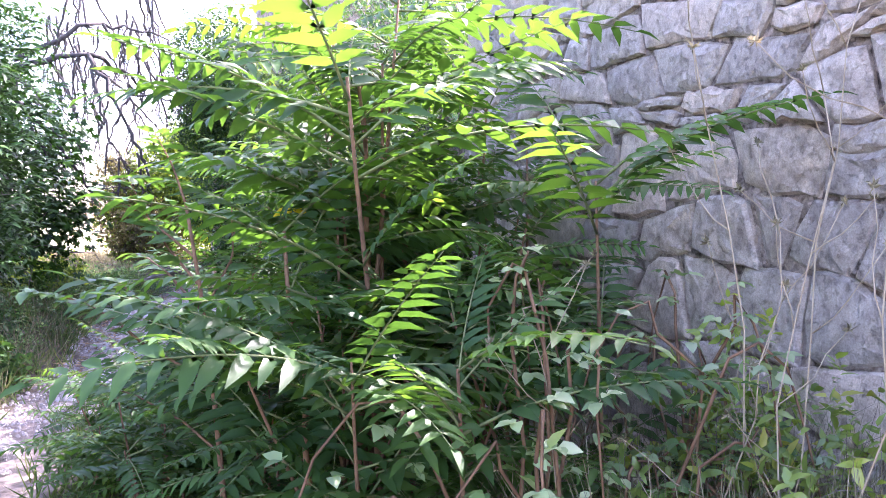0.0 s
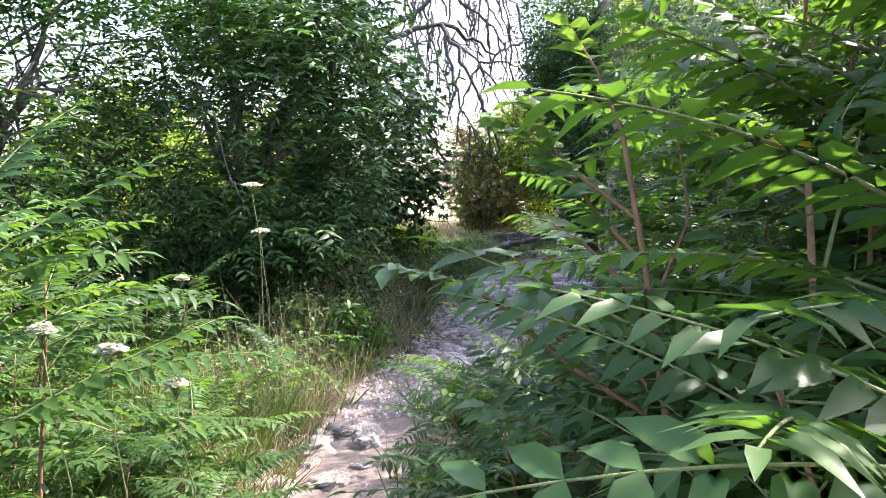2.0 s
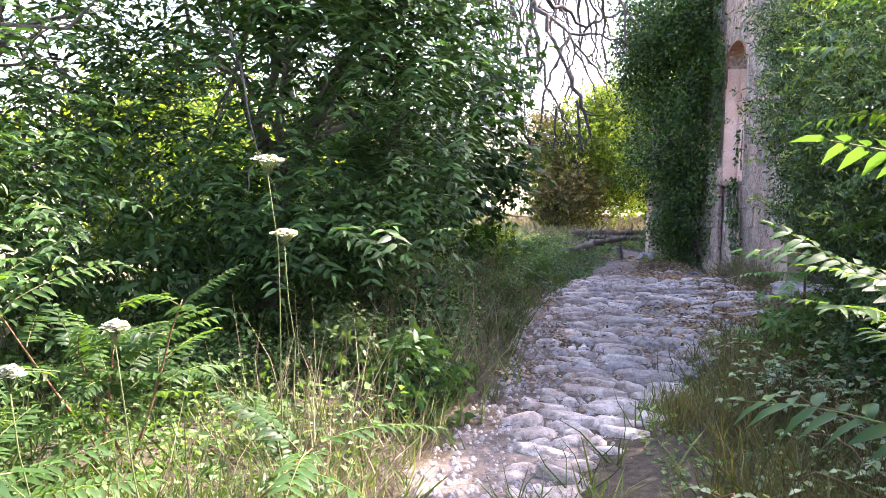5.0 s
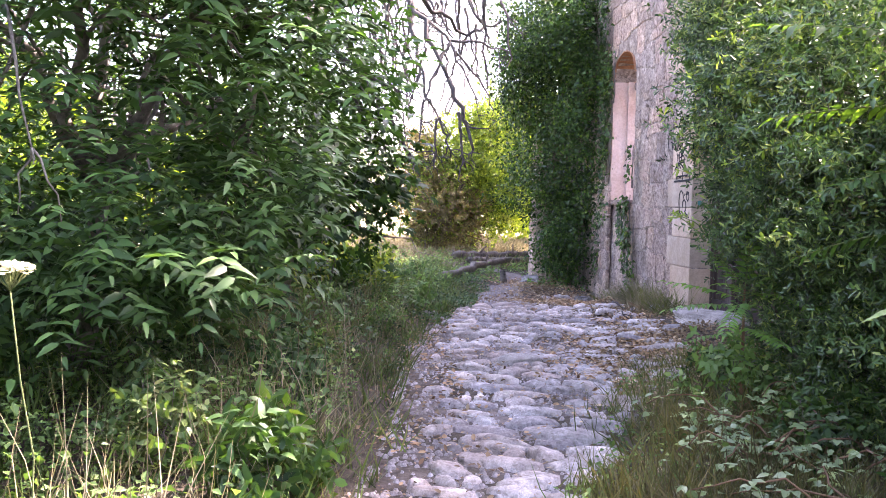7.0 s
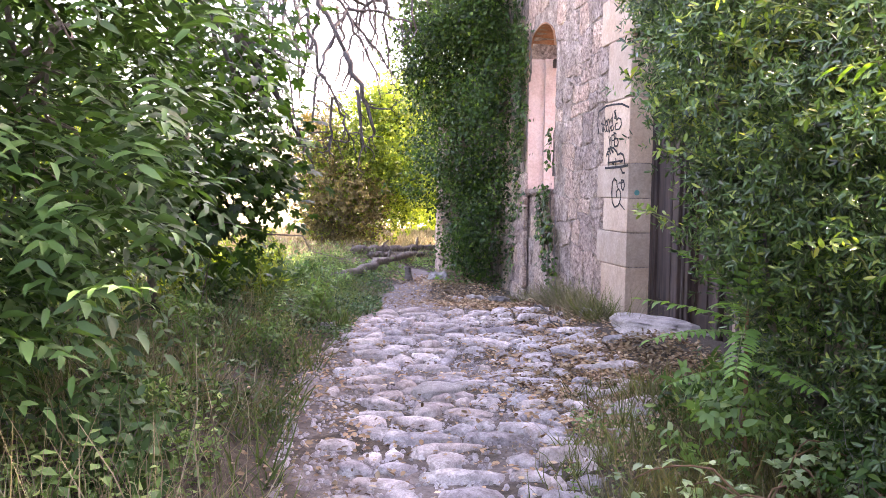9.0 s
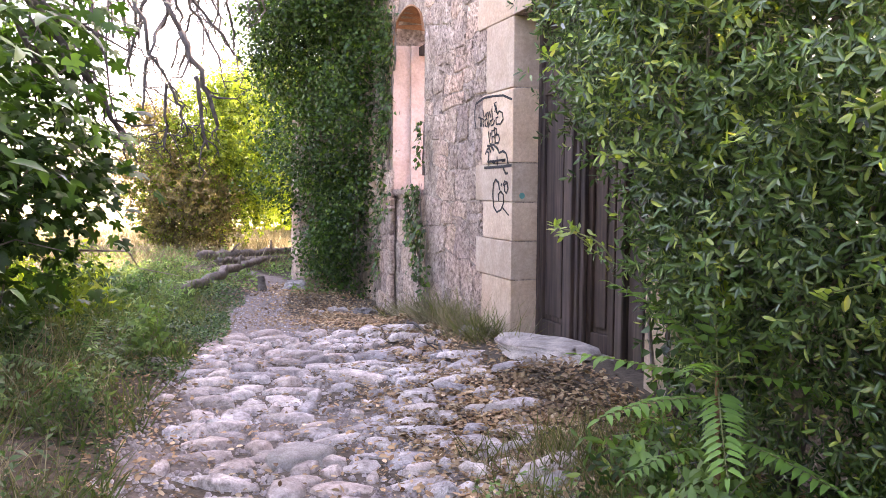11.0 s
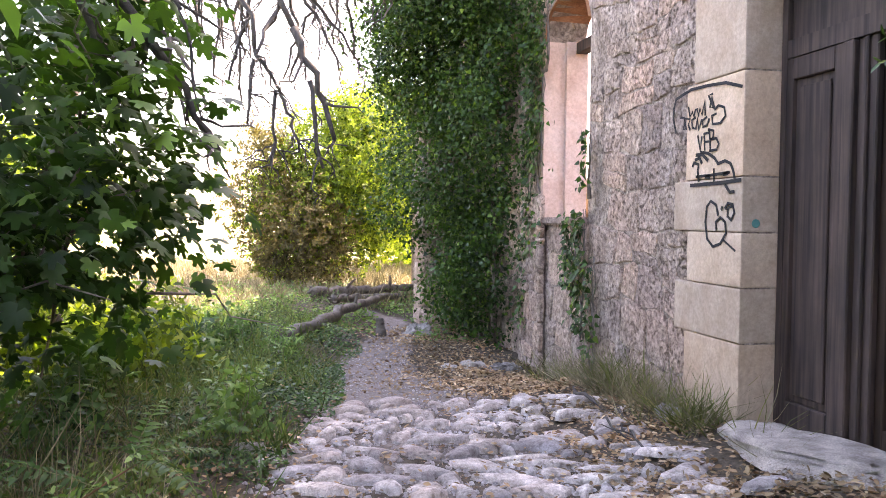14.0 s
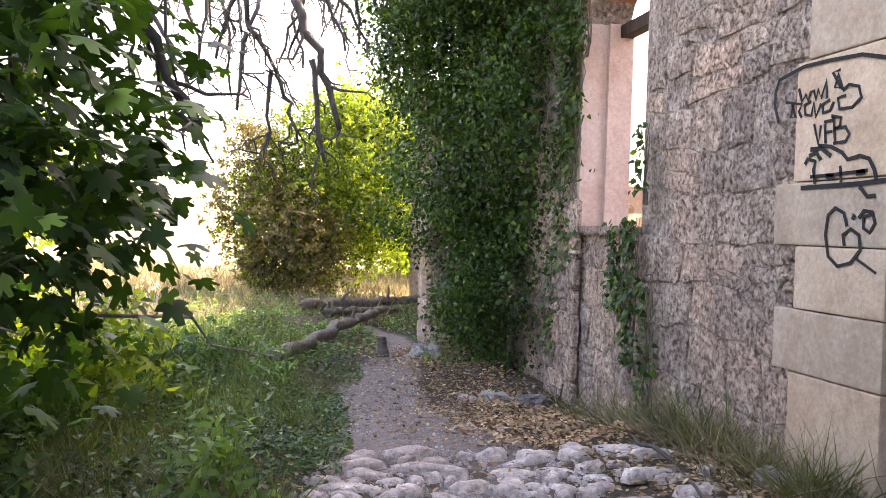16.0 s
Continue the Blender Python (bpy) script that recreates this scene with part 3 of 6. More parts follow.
# dressed corner stones beside the door: (y_end, z0, z1)
def ashlar_block(y0, y1, z0, z1, x0=-0.004, x1=0.5, name="corner_stone", parent=wall_east, mat=None, bev=0.012):
    bmx = bmesh.new()
    box(bmx, x0, x1, y0, y1, z0 + 0.003, z1 - 0.003)
    bmesh.ops.bevel(bmx, geom=list(bmx.edges), offset=bev, segments=2, affect='EDGES', profile=0.6)
    return part(name, bmx, mat or M_ASHLAR, parent)


for y1, z0, z1 in ((0.74, -0.4, 0.63), (0.90, 0.63, 1.0), (0.72, 1.0, 1.37), (0.93, 1.37, 1.74), (0.76, 1.74, 2.44), (0.66, 2.44, 3.1), (0.9, 3.1, 3.6), (0.68, 3.6, 4.2), (0.92, 4.2, 4.7), (0.7, 4.7, 5.3), (0.9, 5.3, 5.9), (0.7, 5.9, 6.5), (0.9, 6.5, 7.2), (0.7, 7.2, 7.9), (0.9, 7.9, 8.6)):
    ashlar_block(-0.0, y1, z0, z1, x1=0.27 if z0 < 3.0 else 0.5)
for y0, z0, z1 in ((-2.62, -0.4, 0.7), (-2.78, 0.7, 1.2), (-2.62, 1.2, 1.8), (-2.78, 1.8, 2.4), (-2.62, 2.4, 3.1)):
    ashlar_block(y0, DOOR0, z0, z1, x1=0.27)
ashlar_block(DOOR0 - 0.35, DOOR1 + 0.0, DOOR_TOP, DOOR_TOP + 0.5, x0=-0.012, x1=0.45, name="lintel")
for k in range(5):
    lay_stone(wall_east, 0.045, 0.74 + 0.05 * (k % 3), 1.05 + 0.065 * k, 0.14, 0.06, 0.07)

rubble_wall(wall_east, 0.62, 4.75, -0.32, 4.9, 0.021, M_RUBBLE, skip_face)
rubble_wall(wall_east, 9.2, 13.4, -0.4, 2.2, 0.021, M_RUBBLE)
rubble_wall(wall_east, 4.75, 5.6, -0.35, 2.2, 0.021, M_RUBBLE, skip_face)

# window: plastered reveals, sill stone, brick arch
window_1 = thing("window_1", (0, 0, 0), "tall arched window opening with peeling pink plaster reveals", "window", kind="structure")
bm = bmesh.new()
box(bm, 0.004, 0.25, WIN1 - 0.05, WIN1 + 0.02, SILL, SPRING + 0.02)
box(bm, 0.25, BX + 0.006, WIN1 - 0.11, WIN1 + 0.02, SILL, SPRING + 0.02)
part("far_reveal", bm, M_PLASTER, window_1)
bm = bmesh.new()
box(bm, 0.05, BX + 0.01, WIN0 - 0.02, WIN0 + 0.03, SILL, SPRING + 0.02)
part("near_reveal", bm, M_PLASTER, window_1)
bm = bmesh.new()
box(bm, -0.05, BX, WIN0 + 0.02, WIN1 + 0.1, SILL - 0.07, SILL + 0.012)
bmesh.ops.bevel(bm, geom=list(bm.edges), offset=0.02, segments=2, affect='EDGES')
part("window_sill", bm, M_RUBBLE, window_1)
bm = bmesh.new()
for k in range(12):
    a, b = WIN0 + (WIN1 - WIN0) * k / 12, WIN0 + (WIN1 - WIN0) * (k + 1) / 12
    za, zb = arch_z(a), arch_z(b)
    vs = [bm.verts.new(c) for c in ((0.0, a, za), (0.0, b, zb), (0.0, b, zb + 0.02), (0.0, a, za + 0.02), (BX, a, za - .006), (BX, b, zb - .006), (BX, b, zb + 0.02), (BX, a, za + 0.02))]
    for f in ((3, 2, 1, 0), (4, 5, 6, 7), (0, 1, 5, 4)):
        bm.faces.new([vs[i] for i in f])
bmesh.ops.recalc_face_normals(bm, faces=bm.faces)
part("arch_soffit", bm, M_BRICK, window_1, "crumbling reddish brick arch")
bm = bmesh.new()
box(bm, 0.36, 0.49, WIN0 + 0.03, WIN1 - 0.11, 3.34, 3.46)
part("wooden_lintel", bm, M_DOOR_IN, window_1, "old brown wooden lintel")

# pier below the far side of the window and buttress hidden in ivy
bm = bmesh.new()
box(bm, -0.06, 0.05, 4.0, 4.75, -0.4, 1.44)
bmesh.ops.bevel(bm, geom=list(bm.edges), offset=0.05, segments=2, affect='EDGES')
buttress = tagged(part("buttress", bm, M_MORTAR), "low pier of eroded stone against the ruined wall", "buttress", kind="structure")
rubble_wall(buttress, 3.96, 4.74, -0.35, 1.42, -0.075, M_RUBBLE, None, (0.26, 0.42), (0.2, 0.4), 0.4, 0.004, 0.06, 0.01)
bm = bmesh.new()
box(bm, -0.75, 0.03, 7.6, 8.3, -0.5, 3.4)
bmesh.ops.bevel(bm, geom=list(bm.edges), offset=0.06, segments=2, affect='EDGES')
buttress_2 = tagged(part("buttress", bm, M_MORTAR), "tall stone buttress smothered in ivy", "buttress", kind="structure")
for k in range(4):
    lay_stone(buttress_2, -0.76, 7.95, -0.1 + 0.34 * k, 0.62, 0.32, 0.08)
    ob = lay_stone(buttress_2, -0.4, 7.595, -0.1 + 0.34 * k, 0.62, 0.32, 0.08, math.pi / 2)


# heaps of ochre stones inside the ruin: fallen ones by the window, added ones behind the door
def rubble_heap(x, y, r, h, n, seed):
    rng = random.Random(seed)
    heap = thing("rubble_heap", (0, 0, 0), "heap of sunlit ochre stones showing through an opening of the ruin", "rubble")
    bmx = bmesh.new()
    rows = [[bmx.verts.new((x + r * f * math.cos(a * 0.5236) * rng.uniform(.9, 1.1), y + r * f * math.sin(a * 0.5236) * rng.uniform(.9, 1.1), -0.3 + (h + 0.3) * (1 - f * f))) for a in range(12)] for f in (1.0, 0.7, 0.4, 0.15)]
    for lo, hi in zip(rows, rows[1:]):
        for k in range(12):
            bmx.faces.new((lo[k], lo[(k + 1) % 12], hi[(k + 1) % 12], hi[k]))
    bmx.faces.new(rows[-1])
    part("mound", bmx, M_WARMSTONE, heap)
    for k in range(n):
        a, f = rng.uniform(0, 6.28), math.sqrt(rng.uniform(0, 0.8))
        size = rng.uniform(0.16, 0.42)
        ob = part("stone", rough_block(100 * seed + k, 5, 0.06), M_WARMSTONE, heap)
        ob.matrix_basis = Matrix.LocRotScale((x + r * f * math.cos(a), y + r * f * math.sin(a), -0.3 + (h + 0.3) * (1 - f * f) + size * 0.1), Euler((rng.uniform(0, 3), rng.uniform(0, 3), rng.uniform(0, 3))), (size * .7, size, size * .6))


rubble_heap(2.3, 7.6, 1.7, 1.75, 40, 8)
# added heap, gives the door slit a bright ochre view like a sunlit courtyard
rubble_heap(2.9, 1.5, 1.3, 1.5, 30, 9)


# ---- the door ----
def framed_panel(bmx, x, y0, y1, z0, z1, stile=0.09, thick=0.05):
    """A leaf: stiles, rails and a sunk panel with a raised field."""
    box(bmx, x, x + thick, y0, y0 + stile, z0, z1)
    box(bmx, x, x + thick, y1 - stile, y1, z0, z1)
    for a, b in ((z0, z0 + 0.16), (z1 - 0.14, z1)):
        box(bmx, x + 0.001, x + thick, y0 + stile, y1 - stile, a, b)
    box(bmx, x + 0.03, x + thick - 0.002, y0 + stile, y1 - stile, z0 + 0.16, z1 - 0.14)
    box(bmx, x + 0.014, x + 0.03, y0 + stile + 0.05, y1 - stile - 0.05, z0 + 0.21, z1 - 0.19)
    bmesh.ops.bevel(bmx, geom=list(bmx.edges), offset=0.006, segments=1, affect='EDGES')


door_1 = thing("door_1", (0, 0, 0), "tall weathered grey wooden double door, one leaf ajar", "door", kind="structure")
bm = bmesh.new()
framed_panel(bm, 0.27, -0.602, -0.02, 0.112, 2.503)
part("door_leaf", bm, M_DOOR, door_1, "grey sun-bleached fixed panel leaf")
bm = bmesh.new()
box(bm, 0.255, 0.31, -0.055, -0.004, 0.08, DOOR_TOP)
box(bm, 0.25, 0.33, -0.70, -0.605, 0.10, 2.5)
box(bm, 0.285, 0.33, -0.86, -0.699, 0.112, 2.503)
box(bm, 0.262, 0.30, -0.80, -0.765, 0.14, 2.5)
bmesh.ops.bevel(bm, geom=list(bm.edges), offset=0.008, segments=1, affect='EDGES')
part("door_post", bm, M_DOOR, door_1)
bm = bmesh.new()
box(bm, 0.262, 0.32, DOOR0, DOOR1 - 0.06, 2.505, 2.62)
box(bm, 0.30, 0.33, DOOR0, DOOR1 - 0.06, 2.62, DOOR_TOP)
part("transom", bm, M_DOOR, door_1)
bm = bmesh.new()
framed_panel(bm, 0.0, -0.37, 0.0, 0.112, 2.503, 0.07)
inner = part("door_leaf", bm, M_DOOR_IN, door_1, "dark brown leaf standing ajar inwards")
inner.matrix_basis = pose(0.334, -0.83, 0.0, 0, 0, 8)
bm = bmesh.new()
box(bm, 0.22, 0.33, -1.60, -1.485, 0.112, 2.503)
box(bm, 0.27, 0.33, -1.74, -1.605, 0.112, 2.503)
box(bm, 0.24, 0.32, -1.86, -1.745, 0.112, 2.503)
box(bm, 0.27, 0.33, -2.0, -1.865, 0.112, 2.503)
box(bm, 0.25, 0.32, -2.12, -2.005, 0.112, 2.503)
box(bm, 0.255, 0.31, DOOR0 + 0.004, -2.125, 0.08, 2.5)
bmesh.ops.bevel(bm, geom=list(bm.edges), offset=0.01, segments=1, affect='EDGES')
part("door_leaf", bm, M_DOOR, door_1, "grey split plank leaf")
bm = bmesh.new()
box(bm, 0.1, 0.6, DOOR0, DOOR1, -0.3, 0.11)
bmesh.ops.bevel(bm, geom=list(bm.edges), offset=0.02, segments=2, affect='EDGES')
part("threshold", bm, M_ROCK, door_1, "worn stone threshold")
# walls and slab added behind the door to stop sun leaking through its gaps
bm = bmesh.new()
box(bm, 1.5, 1.6, -2.4, -0.12, -0.3, 3.2)
box(bm, 1.5, 1.6, 0.24, 0.6, -0.3, 3.2)
box(bm, BX + 0.003, 1.498, 0.3, 0.6, -0.3, 3.2)
box(bm, BX + 0.003, 1.498, -2.396, -2.1, -0.3, 3.2)
tagged(part("wall_passage_side", bm, M_MORTAR), "added walls behind the old door that keep the sun out", "wall", kind="structure")
bm = bmesh.new()
box(bm, BX + 0.003, 1.6, -2.4, 0.6, 3.204, 3.4)
tagged(part("ceiling", bm, M_DOOR_IN), "added slab behind the door that keeps light out", "ceiling", kind="structure")


# ---- boulders, loose stones, cobbles ----
def dome(seed, seg=11, rings=4, rough=0.12, flat=0.75):
    """A worn stone: steep uneven sides, a soft shoulder and a flattish, slightly tilted top."""
    r = random.Random(seed)
    bmx = bmesh.new()
    ph = [r.uniform(0, 6.28) for _ in range(4)]
    tilt = (r.uniform(-.16, .16), r.uniform(-.16, .16))
    prev = None
    for k in range(rings):
        f = k / (rings - 1)
        rad = 1 - f ** 2.2 * 0.45
        z = -0.25 + 0.53 * (1 - (1 - f) ** 2.2)
        ring = []
        for j in range(seg):
            a = 2 * math.pi * j / seg
            q = 1 + rough * (math.sin(2 * a + ph[0]) + 0.8 * math.sin(3 * a + ph[1]) + 0.6 * math.sin(4 * a + ph[2])) + r.uniform(-.07, .07)
            x, y = 0.5 * rad * q * math.cos(a), 0.5 * rad * q * math.sin(a)
            ring.append(bmx.verts.new((x, y, z + (tilt[0] * x + tilt[1] * y) * f + r.uniform(-.04, .04) * (k > 0))))
        if prev:
            for j in range(seg):
                bmx.faces.new((prev[j], prev[(j + 1) % seg], ring[(j + 1) % seg], ring[j]))
        prev = ring
    c = bmx.verts.new((0, 0, 0.29))
    for j in range(seg):
        bmx.faces.new((prev[j], prev[(j + 1) % seg], c))
    me = bpy.data.meshes.new("cobble")
    bmx.to_mesh(me)
    bmx.free()
    for p in me.polygons:
        p.use_smooth = True
    return me


def rock(name, x, y, sx, sy, sz, seed, mat, label, rz=0.0, category="rock", lift=0.0, lump=0.42):
    me = dome(seed, 22, 9, 0.10, 0.8)
    for v in me.vertices:
        v.co *= 1 + lump * noise.noise(v.co * 3.1 + Vector((seed, 0, 0))) + 0.45 * lump * noise.noise(v.co * 7.0 + Vector((0, seed, 0)))
    for p in me.polygons:
        p.use_smooth = lump < 0.3
    me.name = name
    ob = part(name, me, mat)
    ob.matrix_basis = Matrix.LocRotScale((x, y, float(ground_z(x, y)) + 0.04 * sz + lift), Euler((0, 0, rz)), (sx, sy, sz))
    return tagged(ob, label, category)


rock("doorstep_boulder", -0.05, -0.82, 0.56, 1.42, 0.23, 3, M_PALE, "low grey boulder forming a doorstep", 0.18, lift=-0.01, lump=0.2)
rock("boulder", -0.97, 6.75, 0.42, 0.5, 0.5, 5, M_ROCK, "rounded grey stone beside the dirt path")
rock("loose_stone", -0.20, 0.53, 0.22, 0.26, 0.22, 6, M_PALE, "small pale stone at the foot of the wall")
rock("loose_stone", -0.75, 4.25, 0.26, 0.36, 0.22, 7, M_PALE, "pale flat stone among fallen leaves")
rock("loose_stone", -0.45, 4.05, 0.34, 0.3, 0.3, 8, M_ROCK, "grey stone beside the ruined wall")
rock("loose_stone", -1.05, 4.2, 0.2, 0.24, 0.15, 9, M_PALE, "small pale stone on the leaf litter")
rock("boulder", -4.3, -9.05, 0.5, 0.42, 0.42, 10, M_PALE, "pale broken stone at the path's edge")
rock("boulder", -4.02, -8.62, 0.4, 0.34, 0.3, 11, M_PALE, "pale lumpy stone at the path's edge", 0.5)
rock("boulder", -4.05, -9.35, 0.36, 0.3, 0.26, 12, M_PALE, "half-buried pale stone beside the path", 1.1)
rock("boulder", -3.72, -8.2, 0.3, 0.4, 0.2, 13, M_PALE, "flat pale stone set in the path")
rock("loose_stone", -3.15, 0.35, 0.2, 0.16, 0.18, 14, M_PALE, "small pale stone in the grass edge")

rs = random.Random(31)
for k in range(22):
    x, y = rs.uniform(-4.3, -3.55), rs.uniform(-9.6, -7.9)
    w = rs.uniform(0.08, 0.22)
    rock("loose_stone", x, y, w, w * rs.uniform(.7, 1.2), w * rs.uniform(.6, 1.0), 700 + k, M_PALE, "small broken pale stone at the path's edge", rs.uniform(0, 3))
for k in range(16):
    x, y = rs.uniform(-1.4, -0.25), rs.uniform(2.2, 7.2)
    w = rs.uniform(0.06, 0.18)
    rock("loose_stone", x, y, w, w * rs.uniform(.7, 1.3), w * rs.uniform(.5, .9), 760 + k, M_ROCK, "small grey stone below the ruined wall", rs.uniform(0, 3))

COBBLES = [dome(40 + k, 10, 3, 0.17) for k in range(20)]
for me in COBBLES:
    me.materials.append(M_COBBLE)
rr = random.Random(12)
spots = []
y = -7.4
while y < 1.75:
    d = rr.uniform(0.13, 0.23)
    left = float(np.interp(y, [-7.3, -4.5, -1.2, 0.5, 1.75], [-3.62, -3.3, -3.22, -2.95, -2.55])) + rr.uniform(-.08, .1)
    right = float(np.interp(y, [-7.3, -5.0, -4.5, -3.3, -1.0, 1.0, 1.75], [-3.15, -2.35, -1.95, -1.1, -0.6, -0.45, -0.9]))
    x = left + rr.uniform(0, 0.2)
    while x < right:
        w = rr.choice((0.09, 0.13, 0.17, 0.22, 0.28, 0.36, 0.44)) * rr.uniform(0.85, 1.15)
        spots.append((x + w / 2, y + rr.uniform(-.04, .04), w, d * rr.uniform(0.6, 1.2), rr.uniform(-.45, .45), rr.random()))
        x += w * 1.02 + (rr.uniform(0.06, 0.36) if rr.random() < 0.2 else 0.012)
    y += d
near_spots = sorted(spots, key=lambda q: abs(q[1] + 2.2))[:210]
rest = sorted(spots, key=lambda q: abs(q[1] + 2.2))[210:]


def cobble_pose(x, y, w, d, a, u):
    return Matrix.LocRotScale((x, y, float(ground_z(x, y)) + 0.012 * u - 0.006), Euler((0.07 * math.sin(90 * u), 0.07 * math.cos(70 * u), a - 0.15)), (w, d, 0.10 + 0.10 * u))


for q in near_spots:
    ob = new("cobble", COBBLES[int(q[5] * 997) % 20])
    ob.parent = ground
    ob.matrix_basis = cobble_pose(*q)
cv, csz, clp, cbase = [], [], [], 0
for q in rest:
    me, mx = COBBLES[int(q[5] * 997) % 20], cobble_pose(*q)
    cv += [mx @ v.co for v in me.vertices]
    for p in me.polygons:
        csz.append(len(p.vertices))
        clp += [cbase + k for k in p.vertices]
    cbase += len(me.vertices)
tagged(part("cobbles", quick_mesh("cobbles", np.array([tuple(v) for v in cv]), csz, clp, True), M_COBBLE, ground), kind="stuff")
big = new("cobble", dome(77, 16, 6))
big.data.materials.append(M_PALE)
big.parent = ground
big.matrix_basis = Matrix.LocRotScale((-2.4, -2.35, float(ground_z(-2.4, -2.35)) + 0.03), Euler((0, 0, 0.1)), (0.46, 0.3, 0.22))

# small gravel between the cobbles
rngp = np.random.default_rng(5)
gv = Leaves()
gx = rngp.uniform(-4.1, -0.6, 18000)
gy = rngp.uniform(-7.8, 8, 18000)
keep = np.abs(gx - path_middle(gy)) < path_half(gy) + 0.1
gx, gy = gx[keep], gy[keep]
PEBBLE = (np.array([(-.5, -.4, 0), (.5, -.5, 0), (.45, .45, 0), (-.5, .5, 0), (-.25, -.2, .5), (.3, -.25, .45), (.2, .25, .5), (-.3, .2, .42)]),
          [(4, 5, 6, 7), (0, 1, 5, 4), (1, 2, 6, 5), (2, 3, 7, 6), (3, 0, 4, 7)])
sz = rngp.uniform(0.012, 0.045, len(gx)) * np.where(gy > 1.8, 0.5, 1.0)
gv.add(np.stack([gx, gy, ground_z(gx, gy)], 1), rngp.normal(size=(len(gx), 3)) * np.array((1, 1, 0.1)), np.tile((0, 0, 1.0), (len(gx), 1)), sz, sz * 0.8)
tagged(part("gravel", gv.mesh("gravel", PEBBLE), M_COBBLE), "small pale gravel scattered between the cobbles", "gravel", kind="stuff")

# rough boulder wall by the start of the lane
bm = bmesh.new()
box(bm, -0.58, 0.0, -19.0, -9.4, -0.4, 2.82)
box(bm, -0.1, 0.4, -9.4, -2.9, -0.4, 2.7)
bmesh.ops.recalc_face_normals(bm, faces=bm.faces)
wall_lane = tagged(part("wall_lane", bm, M_MORTAR), "old wall of big rough grey boulders along the lane", "wall", kind="structure")
M_BOULDERWALL = stone_material("grey_wall_boulder", (0.33, 0.28, 0.235), (0.49, 0.425, 0.36), (0.64, 0.575, 0.495), 0.75, 10.0, True, (0.55, 0.48, 0.41), 0.3, 0.55)
rubble_wall(wall_lane, -13.7, -9.4, -0.3, 2.8, -0.6, M_BOULDERWALL, None, (0.16, 0.34), (0.18, 0.55), 0.5, 0.004, 0.08, 0.012, 0.012)

# ---- graffiti on the corner stones ----
def stroke(parent, pts, width=0.02, x=-0.0105):
    pts = [Vector((x, a, b)) for a, b in pts]
    bmx = bmesh.new()
    rows = []
    for k, p in enumerate(pts):
        t = (pts[min(k + 1, len(pts) - 1)] - pts[max(k - 1, 0)]).normalized()
        s = Vector((0, -t.z, t.y)) * width / 2
        rows.append((bmx.verts.new(p + s), bmx.verts.new(p - s), bmx.verts.new(p + s + Vector((0.003, 0, 0))), bmx.verts.new(p - s + Vector((0.003, 0, 0)))))
    for a, b in zip(rows, rows[1:]):
        bmx.faces.new((a[0], a[1], b[1], b[0]))
        bmx.faces.new((a[2], b[2], b[3], a[3]))
        bmx.faces.new((a[0], b[0], b[2], a[2]))
        bmx.faces.new((a[1], a[3], b[3], b[1]))
    return part("paint_stroke", bmx, M_PAINT, parent)


graffiti = thing("graffiti", (0, 0, 0), "black spray-paint tags on the pale dressed corner stones", "graffiti")
stroke(graffiti, [(0.915, 2.113), (0.958, 2.216), (0.956, 2.302), (0.926, 2.369), (0.697, 2.409), (0.470, 2.403), (0.222, 2.385), (0.019, 2.328)], 0.022)
stroke(graffiti, [(0.852, 2.224), (0.793, 2.213), (0.755, 2.122), (0.798, 2.127), (0.779, 2.209), (0.702, 2.193), (0.728, 2.154), (0.699, 2.116)], 0.018)
stroke(graffiti, [(0.620, 2.197), (0.679, 2.183), (0.666, 2.127), (0.616, 2.114), (0.598, 2.187), (0.575, 2.103), (0.533, 2.173)], 0.018)
stroke(graffiti, [(0.460, 2.182), (0.522, 2.165), (0.515, 2.117), (0.458, 2.124), (0.429, 2.167)], 0.018)
stroke(graffiti, [(0.734, 2.287), (0.702, 2.207), (0.671, 2.244), (0.647, 2.204), (0.627, 2.252), (0.600, 2.256), (0.579, 2.201), (0.563, 2.258), (0.534, 2.204), (0.496, 2.298), (0.487, 2.194)], 0.018)
stroke(graffiti, [(0.386, 2.335), (0.446, 2.331), (0.374, 2.233), (0.425, 2.246), (0.403, 2.315), (0.361, 2.225)], 0.018)
stroke(graffiti, [(0.335, 2.189), (0.397, 2.183), (0.382, 2.122), (0.283, 2.118), (0.218, 2.161), (0.239, 2.222), (0.313, 2.244), (0.361, 2.218)], 0.018)
stroke(graffiti, [(0.587, 2.064), (0.544, 1.945), (0.528, 2.051)], 0.016)
stroke(graffiti, [(0.494, 2.055), (0.484, 1.944)], 0.016)
stroke(graffiti, [(0.502, 2.066), (0.425, 2.068)], 0.016)
stroke(graffiti, [(0.489, 2.007), (0.432, 2.006)], 0.016)
stroke(graffiti, [(0.426, 2.088), (0.404, 1.938)], 0.018)
stroke(graffiti, [(0.444, 2.092), (0.367, 2.075), (0.373, 2.030), (0.415, 2.020), (0.328, 2.019), (0.296, 1.977), (0.324, 1.940), (0.419, 1.939)], 0.018)
stroke(graffiti, [(0.653, 1.839), (0.633, 1.869), (0.564, 1.851), (0.576, 1.804), (0.559, 1.725)], 0.022)
stroke(graffiti, [(0.620, 1.886), (0.553, 1.898), (0.519, 1.855)], 0.024)
stroke(graffiti, [(0.608, 1.922), (0.514, 1.920), (0.434, 1.870)], 0.026)
